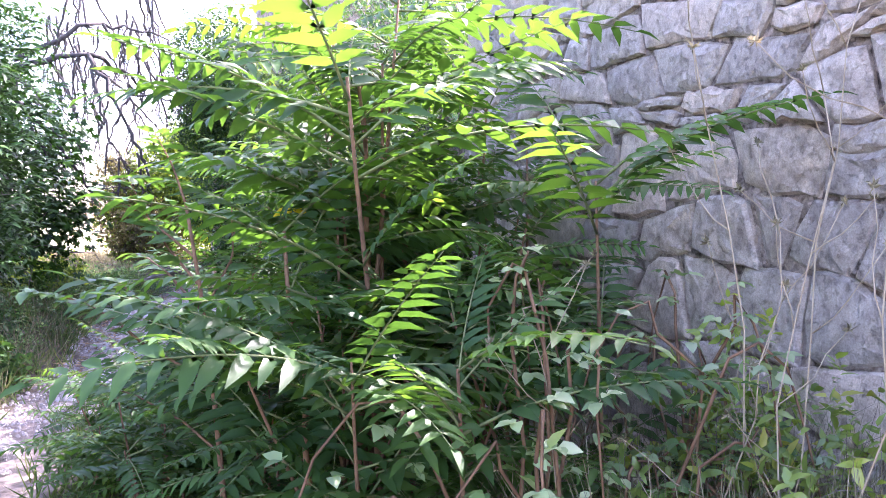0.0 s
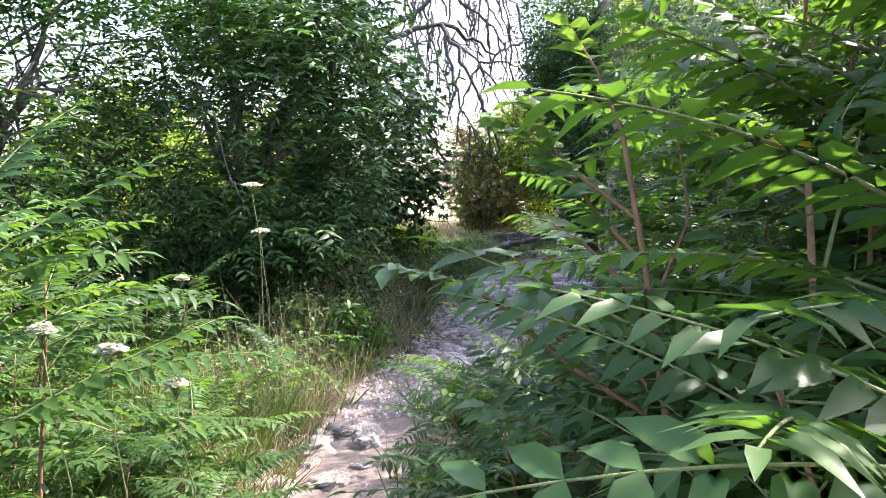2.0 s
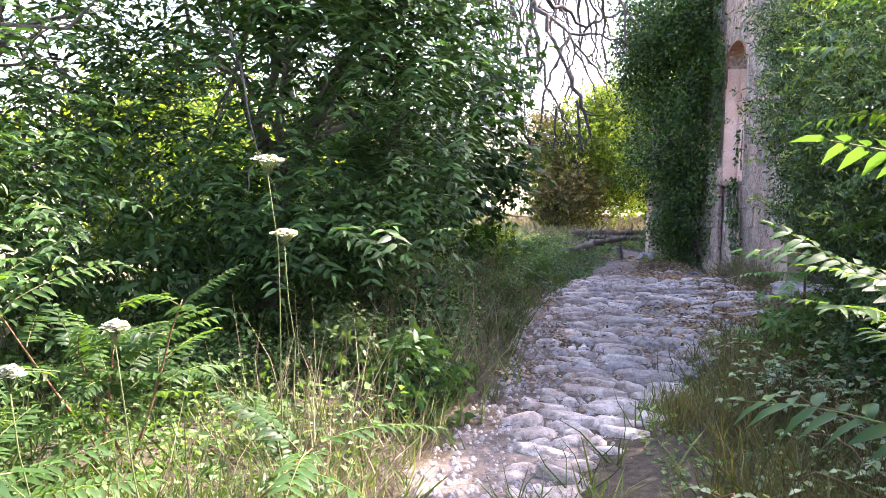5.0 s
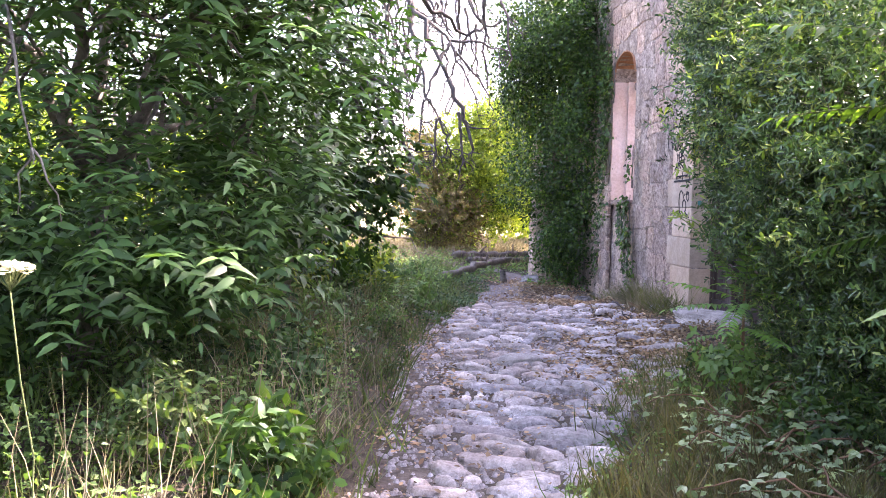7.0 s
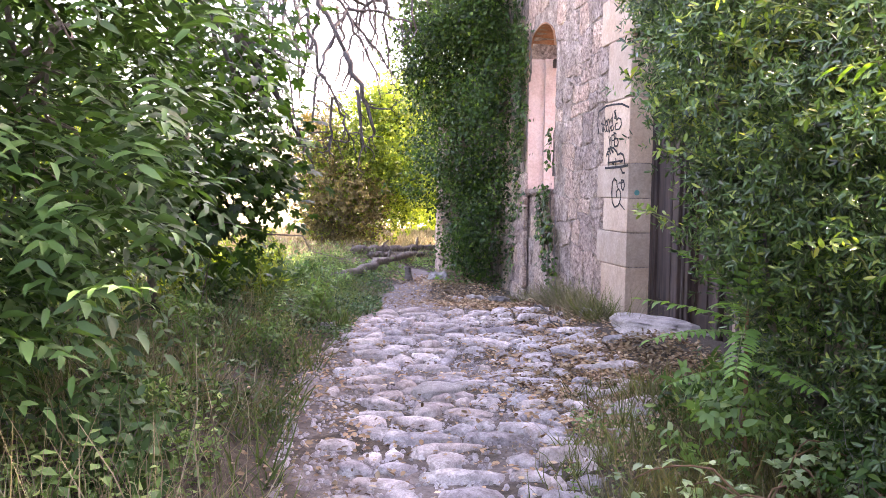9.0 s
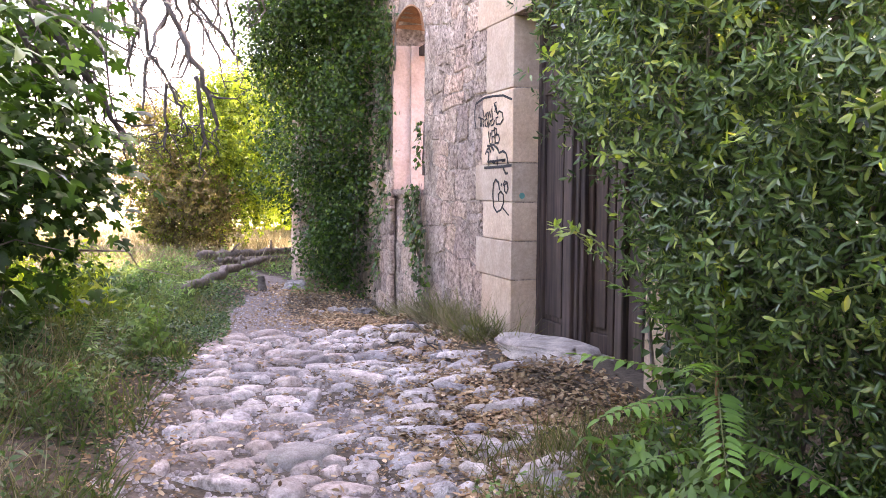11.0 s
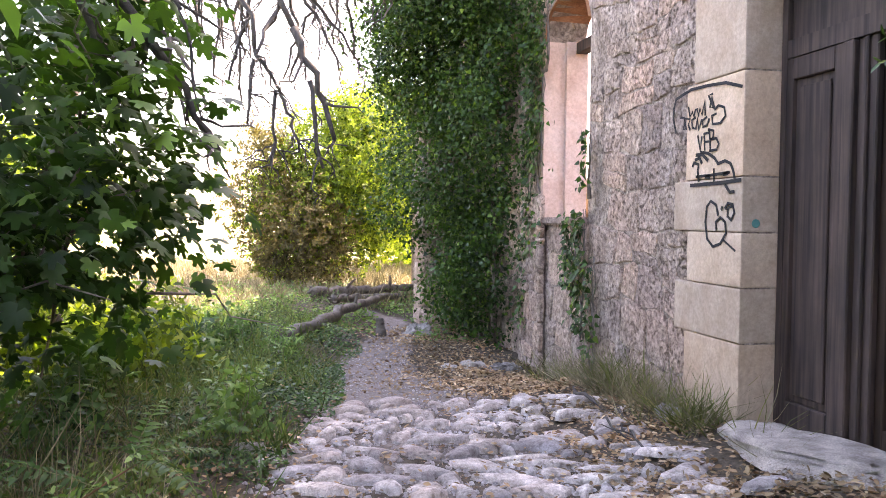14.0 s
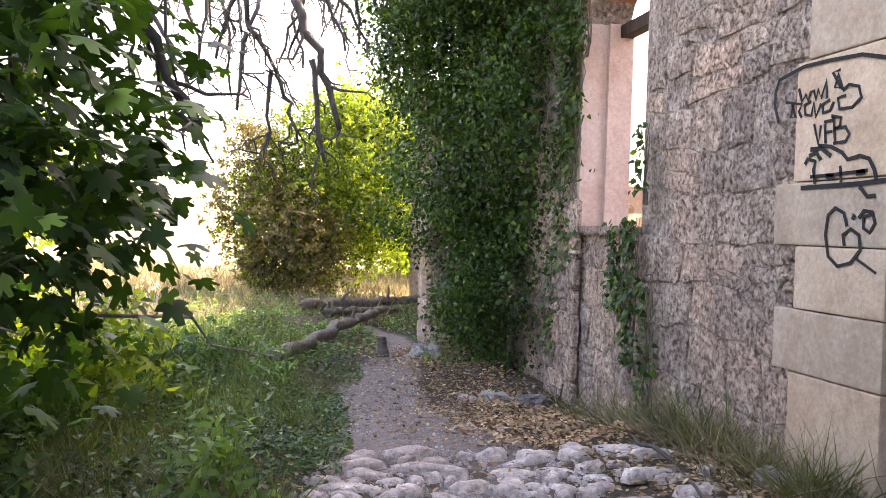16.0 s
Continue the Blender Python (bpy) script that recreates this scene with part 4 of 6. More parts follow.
stroke(graffiti, [(0.541, 1.938), (0.437, 1.923), (0.347, 1.883), (0.300, 1.841), (0.212, 1.855), (0.141, 1.833), (0.104, 1.778), (0.083, 1.717)], 0.022)
stroke(graffiti, [(0.681, 1.704), (0.440, 1.706), (0.217, 1.708), (0.007, 1.717)], 0.026)
stroke(graffiti, [(0.601, 1.765), (0.367, 1.767), (0.150, 1.774)], 0.020)
stroke(graffiti, [(0.356, 1.812), (0.347, 1.720)], 0.016)
stroke(graffiti, [(0.468, 1.761), (0.404, 1.753)], 0.030)
stroke(graffiti, [(0.232, 1.766), (0.168, 1.769)], 0.030)
stroke(graffiti, [(0.285, 1.483), (0.313, 1.555), (0.384, 1.585), (0.438, 1.544), (0.454, 1.437), (0.424, 1.317), (0.345, 1.266), (0.248, 1.289), (0.179, 1.361), (0.194, 1.438), (0.255, 1.470), (0.315, 1.437), (0.300, 1.379)], 0.020)
stroke(graffiti, [(0.198, 1.528), (0.164, 1.566), (0.106, 1.558), (0.081, 1.501), (0.118, 1.451), (0.165, 1.476), (0.163, 1.534), (0.105, 1.546)], 0.020)
stroke(graffiti, [(0.246, 1.539), (0.229, 1.526)], 0.030)
stroke(graffiti, [(0.205, 1.694), (0.144, 1.639), (0.087, 1.642)], 0.022)
stroke(graffiti, [(0.213, 1.316), (0.059, 1.245)], 0.014)
bm = bmesh.new()
bmesh.ops.create_cone(bm, cap_ends=True, segments=12, radius1=0.03, radius2=0.028, depth=0.004)
dot = tagged(part("paint_spot", bm, M_TEAL), "small teal paint spot on the door jamb", "paint spot")
dot.matrix_basis = pose(0.10, -0.0025, 1.43, 90, 0, 0)


# ---- fallen logs ----
def log(a, b, r, seed, label, stubs=3):
    """A fallen trunk with knots, broken side stubs and a splintered end."""
    rng = np.random.default_rng(seed)
    line = bent_line(rng, a, b, 20, 0.0, 0.012)
    ob = tagged(part("log", tubes_mesh("log", [(line, np.linspace(r, r * 0.68, 20) * rng.uniform(0.88, 1.12, 20))], 12), M_LOG), label, "log")
    for k in range(stubs):
        j = int(rng.integers(3, 17))
        tip = line[j] + rng.normal(0, 0.12, 3) + np.array((0, 0, 0.12))
        part("stub", tubes_mesh("stub", [(bent_line(rng, line[j], tip, 4, 0, 0.08), np.linspace(r * 0.4, r * 0.18, 4))], 6), M_LOG, ob)
    for k in range(5):
        q = line[0] + rng.normal(0, r * 0.45, 3)
        part("splinter", tubes_mesh("splinter", [(np.array([q, q + (line[0] - line[1]) * rng.uniform(0.2, 0.6) + rng.normal(0, 0.02, 3)]), np.array((r * 0.3, r * 0.08)))], 5), M_LOG, ob)
    return ob


def gz(x, y):
    return float(ground_z(x, y))


log((-2.95, 5.35, gz(-2.9, 5.5) + 0.17), (-1.05, 10.0, gz(-1.05, 10.0) + 0.2), 0.088, 3, "long fallen grey log lying in the grass", 4)
log((-2.35, 9.95, gz(-2.35, 9.95) + 0.14), (-0.1, 11.6, gz(-.1, 11.6) + 0.2), 0.095, 4, "dark fallen log behind the long one")
log((-2.0, 9.7, gz(-2.0, 9.7) + 0.10), (-0.5, 10.9, gz(-.5, 10.9) + 0.10), 0.075, 6, "dark mossy log lying low beside another")
log((-1.5, 6.75, gz(-1.5, 6.75) + 0.0), (-1.52, 6.8, gz(-1.5, 6.8) + 0.26), 0.08, 7, "short pale stump standing by the dirt path", 0)


# ---- plants ----
def shrub(name, label, category, place, crown, material, limbs=None, bark=None, extra=(), group="", crown_name="crown"):
    ob = thing(name, (0, 0, 0), label, category, group)
    part(crown_name, crown, material, ob)
    if limbs:
        trunk, boughs = limbs
        part("trunk", tubes_mesh("trunk", trunk, 9), bark or M_BARK, ob)
        for limb in boughs:
            part("limb", tubes_mesh("limb", limb, 5), bark or M_BARK, ob)
    return ob


def pinnate_tree(seed, label, balls, clumps, per, length, foot, fork, ends, r0, mat=None, sigma=0.22, leaf=0.36, pairs=3, bare=16):
    rng = np.random.default_rng(seed)
    o, way = clump_points(rng, balls, clumps, per, sigma)
    way[:, 2] = way[:, 2] * 0.45 + 0.02
    bag = Leaves()
    pinnate(rng, bag, o, way, rng.uniform(0.8, 1.2, len(o)) * length, pairs, leaf, 0.34, 0.08, 0.2)
    trunk, boughs = tree_limbs(rng, foot, fork, ends, r0, 7, 0.6)
    for k in range(bare):
        limb = boughs[k % len(boughs)][0][0]
        a = limb[int(rng.integers(3, 7))]
        line = bent_line(rng, a, a + np.array((rng.normal(0.1, 0.3), rng.normal(-0.2, 0.3), -rng.uniform(0.5, 1.3))), 8, 0.22, 0.06)
        droop = [(line, np.linspace(0.016, 0.005, 8))]
        for q in range(3):
            j = int(rng.integers(3, 8))
            droop.append((bent_line(rng, line[j], line[j] + rng.normal(0, 0.14, 3) + np.array((0, 0, -0.22)), 5, 0.1, 0.08), np.linspace(0.008, 0.003, 5)))
        boughs.append(droop)
    limbs = (trunk, boughs)
    return shrub("tree", label, "tree", None, bag.mesh("crown", LEAF_PLAIN if len(o) > 9000 else LEAF_FINE), mat or M_ELDER, limbs)


def small_leaf_bush(seed, name, label, category, balls, clumps, per, leaf, mat, foot=None, ends=(), r0=0.05, sigma=0.16, shape=LEAF_OVAL, wide=0.42, droop=0.15, shell=0.5, whorl=6):
    rng = np.random.default_rng(seed)
    o, way = clump_points(rng, balls, clumps, per, sigma, shell)
    bag = Leaves()
    side = unit(np.cross(way, rng.normal(size=way.shape)))
    other = np.cross(way, side)
    for k in range(whorl):
        a = k * 2.4
        radial = side * math.cos(a) + other * math.sin(a)
        d = radial + way * (0.15 + 0.16 * k)
        d[:, 2] -= droop
        n = way - radial * 0.4 + np.array((0, 0, 0.4))
        ln = leaf * rng.uniform(0.7, 1.25, len(o))
        bag.add(o + way * leaf * 0.22 * k, d + rng.normal(0, .12, d.shape), n, ln, ln * wide)
    limbs = None
    if foot is not None:
        fork = np.array(foot) + np.array((0, 0, min(0.5, 6 * r0)))
        limbs = tree_limbs(rng, foot, fork, ends, r0, 3, 0.22)
    return shrub(name, label, category, None, bag.mesh("crown", shape), mat, limbs)


# left bank: elder-like trees, branches reaching over the grass
pinnate_tree(11, "leafy elder tree with drooping green leaves over the path", [(-5.5, -3.9, 2.3, 1.5, 1.9, 1.7), (-5.3, -4.6, 3.9, 1.5, 1.8, 1.2), (-5.0, -3.4, 1.5, 0.8, 1.0, 0.85), (-4.55, -5.0, 2.9, 0.7, 0.8, 0.9), (-4.25, -4.6, 2.1, 0.5, 0.6, 0.75), (-4.9, -5.2, 1.2, 0.6, 0.6, 0.5)], 560, 8, 0.30,
             (-5.9, -3.6, gz(-5.9, -3.6)), (-5.7, -3.7, 1.4), [(-4.6, -4.8, 2.6), (-4.7, -2.9, 2.4), (-5.4, -5.4, 3.4), (-6.6, -4.4, 3.2), (-5.2, -3.5, 4.6), (-4.4, -3.9, 3.6), (-6.2, -2.5, 3.8)], 0.11)
pinnate_tree(12, "tall leafy tree behind the grass bank", [(-7.6, -5.8, 2.8, 1.5, 1.9, 1.9), (-7.0, -6.6, 4.6, 1.7, 2.0, 1.3), (-7.2, -7.2, 1.6, 1.2, 1.2, 1.0)], 520, 8, 0.27,
             (-7.9, -5.8, gz(-7.9, -5.8)), (-7.7, -5.8, 1.3), [(-6.6, -6.6, 2.6), (-7.0, -4.8, 3.0), (-8.4, -6.2, 3.2), (-7.3, -6.0, 4.6), (-6.4, -5.8, 3.8), (-7.2, -7.2, 3.4)], 0.10)
pinnate_tree(13, "leafy tree standing back from the lane", [(-6.6, -0.6, 2.6, 1.6, 1.9, 2.0), (-6.0, -1.0, 4.6, 1.7, 2.0, 1.4)], 320, 8, 0.27,
             (-6.6, -0.6, gz(-6.6, -.6)), (-6.6, -0.6, 1.4), [(-5.6, -1.4, 2.6), (-5.8, 0.4, 3.0), (-7.4, -1.0, 3.4), (-6.3, -0.6, 4.6), (-7.2, 0.6, 3.0)], 0.10)

pinnate_tree(14, "tall leafy tree at the edge of the meadow", [(-7.8, -8.8, 3.6, 1.5, 1.6, 1.6), (-7.4, -9.2, 5.2, 1.5, 1.6, 1.1), (-7.9, -9.4, 2.0, 1.2, 1.3, 1.2)], 400, 8, 0.27,
             (-8.0, -8.8, gz(-8, -8.8)), (-7.9, -8.8, 1.6), [(-7.0, -9.4, 3.2), (-7.2, -8.0, 3.6), (-8.6, -9.0, 3.8), (-7.6, -8.8, 5.2), (-6.8, -8.8, 4.4)], 0.09)
for k, (x, y, h) in enumerate(((-8.4, -9.6, 1.5), (-7.0, -8.4, 1.0), (-8.6, -7.4, 1.6), (-6.6, -4.8, 0.9), (-8.2, -3.2, 1.5), (-6.2, -2.2, 0.9), (-7.6, 0.2, 1.3), (-6.2, 2.4, 1.2), (-6.6, 4.8, 1.5), (-7.4, -11.4, 1.4))):
    small_leaf_bush(300 + k, "understory_bush", "shady leafy bush under the trees", "bush", [(x, y, h * 0.55, 0.9, 1.1, h * 0.6)], 90, 7, 0.1, M_ELDER, (x, y, gz(x, y)), [(x + .4, y - .4, h * .9), (x - .3, y + .4, h)], 0.025, 0.18, LEAF_FINE, 0.42, 0.4, 0.4, 5)

# sunny leaf colour puts a patch of sunlight on this bush
small_leaf_bush(320, "understory_bush", "bush behind the fig tree, leaves coloured as sunlit", "bush", [(-5.0, 2.6, 0.5, 0.7, 0.6, 0.5), (-4.2, 2.4, 0.4, 0.5, 0.5, 0.35)], 110, 7, 0.09, M_SUNNY, (-5.0, 2.6, gz(-5.0, 2.6)), [(-4.7, 2.4, 0.8), (-5.3, 2.8, 0.9)], 0.02, 0.15, LEAF_FINE, 0.45, 0.3, 0.4, 5)
# fig tree
rng = np.random.default_rng(21)
o, way = clump_points(rng, [(-4.55, 0.2, 1.9, 1.15, 1.1, 0.9), (-4.5, 0.6, 3.1, 1.2, 1.2, 0.8), (-4.6, -0.3, 1.2, 0.6, 0.8, 0.4), (-4.1, 0.1, 1.75, 0.55, 0.7, 0.55), (-4.4, 0.9, 1.2, 0.8, 0.8, 0.8)], 420, 7, 0.2, 0.3)
bag = Leaves()
d = way * 0.6 + rng.normal(0, 0.3, way.shape)
d[:, 2] = d[:, 2] * 0.4 - 0.3
ln = rng.uniform(0.09, 0.17, len(o))
bag.add(o, d, np.tile((0, 0, 1.0), (len(o), 1)) + rng.normal(0, 0.35, way.shape), ln, ln * 1.0)
limbs = tree_limbs(rng, (-5.0, 0.5, gz(-5, .5)), (-4.9, 0.4, 0.6), [(-4.0, -0.3, 1.7), (-4.2, 0.9, 2.2), (-4.8, -0.5, 1.5), (-4.6, 0.4, 3.2), (-5.4, 0.8, 2.4), (-3.8, 0.4, 1.6)], 0.07, 3)
shrub("fig_tree", "dark fig tree with big lobed leaves overhanging the grass", "tree", None, bag.mesh("crown", LEAF_FIG), M_FIG, limbs)

# dead branch hanging over the path from a bare tree
rng = np.random.default_rng(33)
dead = thing("dead_tree", (-4.6, 4.6, 0), "bare dead tree with twigs hanging over the path", "tree")
dead.matrix_basis = Matrix.Identity(4)
trunk = [(bent_line(rng, (-5.4, 4.4, gz(-5.4, 4.4)), (-5.0, 4.4, 4.6), 8, 0, 0.03), np.linspace(0.15, 0.09, 8))]
mains = [((-5.0, 4.4, 4.6), (-3.6, 4.4, 5.0), .05), ((-3.6, 4.4, 5.0), (-2.82, 4.0, 3.45), .032), ((-2.82, 4.0, 3.45), (-2.38, 4.0, 2.28), .026), ((-2.65, 4.0, 2.9), (-2.5, 4.02, 1.97), .017),
         ((-3.6, 4.4, 5.0), (-3.22, 4.0, 3.2), .026), ((-3.22, 4.0, 3.2), (-2.95, 4.1, 2.75), .015), ((-3.22, 4.0, 3.1), (-3.29, 4.0, 2.4), .014), ((-2.95, 4.1, 2.75), (-2.75, 4.1, 2.15), .012), ((-3.0, 4.1, 2.8), (-3.05, 4.15, 2.0), .013),
         ((-3.6, 4.4, 5.0), (-2.4, 5.9, 4.55), .03), ((-2.78, 4.6, 4.2), (-1.7, 5.2, 4.15), .016), ((-3.4, 4.5, 4.7), (-2.78, 4.5, 4.15), .024), ((-2.78, 4.5, 4.15), (-2.3, 4.5, 3.1), .014), ((-5.0, 4.4, 4.6), (-4.1, 4.1, 3.3), .03), ((-4.1, 4.1, 3.3), (-3.9, 4.0, 2.5), .018), ((-4.1, 4.1, 3.3), (-3.7, 4.0, 2.6), .014), ((-2.4, 5.9, 4.55), (-1.4, 7.4, 5.2), .018), ((-2.4, 5.9, 4.55), (-2.9, 6.4, 3.3), .014), ((-2.78, 4.5, 4.15), (-3.2, 3.8, 3.1), .018), ((-5.0, 4.4, 4.8), (-3.3, 5.0, 5.8), .04), ((-3.3, 5.0, 5.8), (-2.2, 5.0, 4.6), .022), ((-2.78, 4.5, 4.15), (-2.05, 4.9, 3.3), .014), ((-3.3, 5.0, 5.8), (-1.9, 5.4, 5.6), .02), ((-3.2, 4.2, 4.0), (-3.5, 4.3, 2.9), .015)]
mains += [((-5.0, 4.4, 4.6), (-5.0, 1.2, 3.9), .05), ((-5.0, 1.2, 3.9), (-4.2, 0.5, 3.1), .034), ((-4.2, 0.5, 3.1), (-3.75, 0.5, 2.5), .026), ((-3.75, 0.5, 2.5), (-3.35, 0.5, 1.85), .018), ((-4.2, 0.5, 3.1), (-3.6, 0.6, 2.75), .018), ((-4.4, 0.7, 3.3), (-4.0, 0.3, 2.2), .018)]
for k in range(46):
    ax, ay, az = rng.uniform(-4.5, -1.9), rng.uniform(4.6, 8.5), rng.uniform(4.9, 7.2)
    mains.append(((ax, ay, az), (ax + rng.normal(0.15, 0.35), ay + rng.normal(0, 0.3), az - rng.uniform(0.9, 1.9)), 0.017))
for a, b, r in mains:
    r = r * 1.9
    ln = bent_line(rng, a, b, 8, 0.03, 0.05)
    limb = [(ln, np.linspace(r, r * 0.5, 8))]
    for k in range(5):
        j = int(rng.integers(1, 8))
        v = rng.normal(0, 0.17, 3) + np.array((0.05, 0, -0.24))
        t1 = bent_line(rng, ln[j], ln[j] + v, 5, 0, 0.14)
        limb.append((t1, np.linspace(max(r * 0.4, 0.011), 0.006, 5)))
        for _ in range(1):
            t2 = bent_line(rng, t1[3], t1[3] + rng.normal(0, 0.1, 3) + np.array((0, 0, -0.08)), 4, 0, 0.12)
            limb.append((t2, np.linspace(0.007, 0.004, 4)))
    part("limb", tubes_mesh("limb", limb, 5), M_DEADWOOD, dead)
part("trunk", tubes_mesh("trunk", trunk, 9), M_DEADWOOD, dead)

# ivy on the far part of the wall
rng = np.random.default_rng(41)
ivy = thing("ivy", (0, 0, 0), "dense dark ivy covering the ruined wall like a column", "ivy")
balls = [(-0.25, 6.8, 0.8, 0.42, 0.8, 0.9), (-0.4, 6.5, 2.1, 0.7, 1.2, 1.0), (-0.6, 6.7, 3.6, 0.9, 1.5, 1.0), (-0.65, 6.9, 4.9, 1.0, 1.6, 0.9), (-0.6, 6.8, 5.8, 0.9, 1.5, 0.8), (-0.55, 7.8, 2.4, 0.65, 0.8, 1.5), (-0.25, 5.4, 2.6, 0.36, 0.7, 2.6), (-0.2, 5.0, 3.6, 0.28, 0.5, 1.2), (-0.3, 5.9, 1.0, 0.36, 0.5, 1.1), (-0.9, 7.8, 4.4, 0.7, 0.7, 0.8), (-1.05, 7.2, 3.5, 0.5, 0.6, 0.6), (-1.2, 7.3, 4.5, 0.5, 0.6, 0.5), (-0.6, 5.9, 4.5, 0.6, 0.7, 0.6)]
o, way = clump_points(rng, balls, 2750, 25, 0.12, 0.62)
o2, way2 = clump_points(rng, [(b[0] - 0.08, b[1], b[2], b[3] * 1.12, b[4] * 1.05, b[5] * 1.05) for b in balls], 330, 16, 0.17, 0.9)
o, way = np.concatenate([o, o2]), np.concatenate([way, way2])
bulge = 0.42 * np.sin(2.3 * o[:, 1] + 1.3 * o[:, 2]) * np.sin(2.1 * o[:, 2] - o[:, 1]) + 0.2 * np.sin(6.3 * o[:, 1] + 2.0) * np.sin(5.1 * o[:, 2])
o[:, 0] -= bulge
o[:, 1] += 0.15 * np.sin(2.9 * o[:, 2] + 1.0) * np.sign(o[:, 1] - 6.6) * 0.8
bag = Leaves()
d = rng.normal(0, 0.8, way.shape) + way * 0.6 + np.array((0, 0, -0.3))
ln = rng.uniform(0.03, 0.075, len(o))
bag.add(o, d, way + rng.normal(0, 0.5, way.shape) + np.array((0, 0, 0.45)), ln, ln * 0.9)
tagged(part("leaves", bag.mesh("leaves", LEAF_IVY), M_IVY, ivy), kind="stuff")
for k in range(14):
    y0 = rng.uniform(5.9, 8.2)
    p = np.array([(-0.03 - 0.25 * s, y0 + rng.normal(0, 0.08), gz(-0.2, y0) + 5.2 * s) for s in np.linspace(0, 1, 9)])
    part("vine", tubes_mesh("vine", [(p, np.linspace(0.035, 0.008, 9))], 5), M_BARK, ivy)

# thin creepers round the window and down the wall
bag = Leaves()
runs = [(4.25, 3.8, 2.0, 0.16, 420), (4.35, 3.9, 1.0, 0.30, 700), (4.1, 3.6, 2.2, 0.12, 260), (2.72, 1.55, 0.35, 0.09, 260), (2.6, 2.3, 1.75, 0.04, 70), (3.0, 1.5, 0.75, 0.12, 230), (4.5, 5.2, 3.4, 0.3, 600), (2.45, 1.1, 0.1, 0.1, 120), (3.9, 3.95, 3.2, 0.1, 130), (4.6, 1.2, 0.1, 0.15, 160)]
for y0, z1, z0, spread, n in runs:
    zz = rng.uniform(z0, z1, n)
    yy = y0 + rng.normal(0, spread, n) * (0.4 + 0.6 * np.sin(zz * 5 + y0) ** 2)
    xx = np.full(n, -0.06) - rng.uniform(0, 0.08, n)
    d = rng.normal(0, 0.5, (n, 3)) + np.array((-0.3, 0, -0.7))
    ln = rng.uniform(0.035, 0.08, n)
    bag.add(np.stack([xx, yy, zz], 1), d, np.tile((-1.0, 0, 0.35), (n, 1)) + rng.normal(0, .3, (n, 3)), ln, ln * 0.9)
creeper = thing("creeper", (0, 0, 0), "thin ivy creepers climbing round the window and wall", "ivy")
part("leaves", bag.mesh("leaves", LEAF_IVY), M_IVY, creeper)
for y0, z1, z0, spread, n in runs:
    for k in range(3):
        zz = np.linspace(z0 - 0.1, z1, 8)
        part("vine", tubes_mesh("vine", [(np.stack([np.full(8, -0.035), y0 + rng.normal(0, spread * 0.5, 8), zz], 1), np.linspace(0.009, 0.003, 8))], 4), M_BARK, creeper)

# evergreen bush over the door, with taller growth along the lane wall
laurel = small_leaf_bush(51, "laurel_bush", "big glossy evergreen bush growing over the doorway", "bush",
                [(-0.85, -4.2, 2.0, 0.62, 0.8, 0.65), (-0.9, -4.6, 1.35, 0.5, 0.7, 0.5), (-0.8, -4.0, 3.0, 0.75, 0.9, 0.8), (-0.6, -3.1, 2.75, 0.5, 0.7, 0.6), (-0.5, -2.4, 2.95, 0.4, 0.6, 0.55), (-0.55, -2.7, 2.2, 0.3, 0.4, 0.35), (-0.85, -5.3, 1.9, 0.6, 0.7, 1.1), (-0.5, -3.7, 1.5, 0.38, 0.42, 0.7), (-0.55, -4.5, 0.7, 0.42, 0.8, 0.5), (-0.7, -5.4, 0.6, 0.45, 0.5, 0.5)], 2300, 7, 0.045, M_LAUREL,
                (-0.6, -4.3, gz(-.6, -4.3)), [(-1.25, -4.0, 2.2), (-1.15, -4.7, 1.7), (-1.0, -3.6, 3.2), (-0.75, -2.9, 3.1), (-1.1, -5.2, 2.2)], 0.03, 0.075, wide=0.34, shell=0.55, whorl=6)
small_leaf_bush(52, "evergreen_bush", "tall dense evergreen bush against the lane wall", "bush",
                [(-0.35, -6.4, 1.5, 0.65, 1.5, 1.3), (-0.2, -6.6, 3.0, 0.8, 1.6, 0.9), (-0.2, -8.6, 2.2, 0.6, 1.0, 1.5)], 1000, 7, 0.05, M_LAUREL,
                (-0.3, -6.4, gz(-.3, -6.4)), [(-0.8, -5.9, 2.2), (-0.7, -7.2, 2.4), (-0.3, -6.4, 4.4), (-0.3, -8.2, 3.4)], 0.06, 0.17)
# young yellow-green shoots arching out of the laurel
rng = np.random.default_rng(58)
for k in range(78):
    y0 = rng.uniform(-5.5, -3.7) if k < 64 else rng.uniform(-3.6, -2.4)
    z0 = rng.uniform(1.0, 3.4) if k < 64 else rng.uniform(2.7, 3.4)
    p0 = np.array((rng.uniform(-1.25, -0.95) if k < 64 else rng.uniform(-0.8, -0.5), y0, z0))
    p1 = p0 + np.array((rng.uniform(-0.4, -0.12), rng.normal(0.0, 0.22), rng.uniform(-0.25, 0.2)))
    ln = bent_line(rng, p0, p1, 7, 0.12, 0.05)
    shoot = part("shoot", tubes_mesh("shoot", [(ln, np.linspace(0.005, 0.002, 7))], 5), M_GREENSTEM, laurel)
    bag = Leaves()
    for j in range(1, 7):
        for q in range(5 if j > 3 else 3):
            out = unit(rng.normal(size=3) + unit(p1 - p0) * 0.9)
            size = rng.uniform(0.035, 0.062)
            bag.add((ln[j] + rng.normal(0, 0.012, 3))[None], out[None], np.array([(-0.4, -0.4, 0.9)]) + rng.normal(0, 0.4, (1, 3)), size, size * 0.4)
    part("leaves", bag.mesh("leaves", LEAF_OVAL), M_SHOOT, shoot)
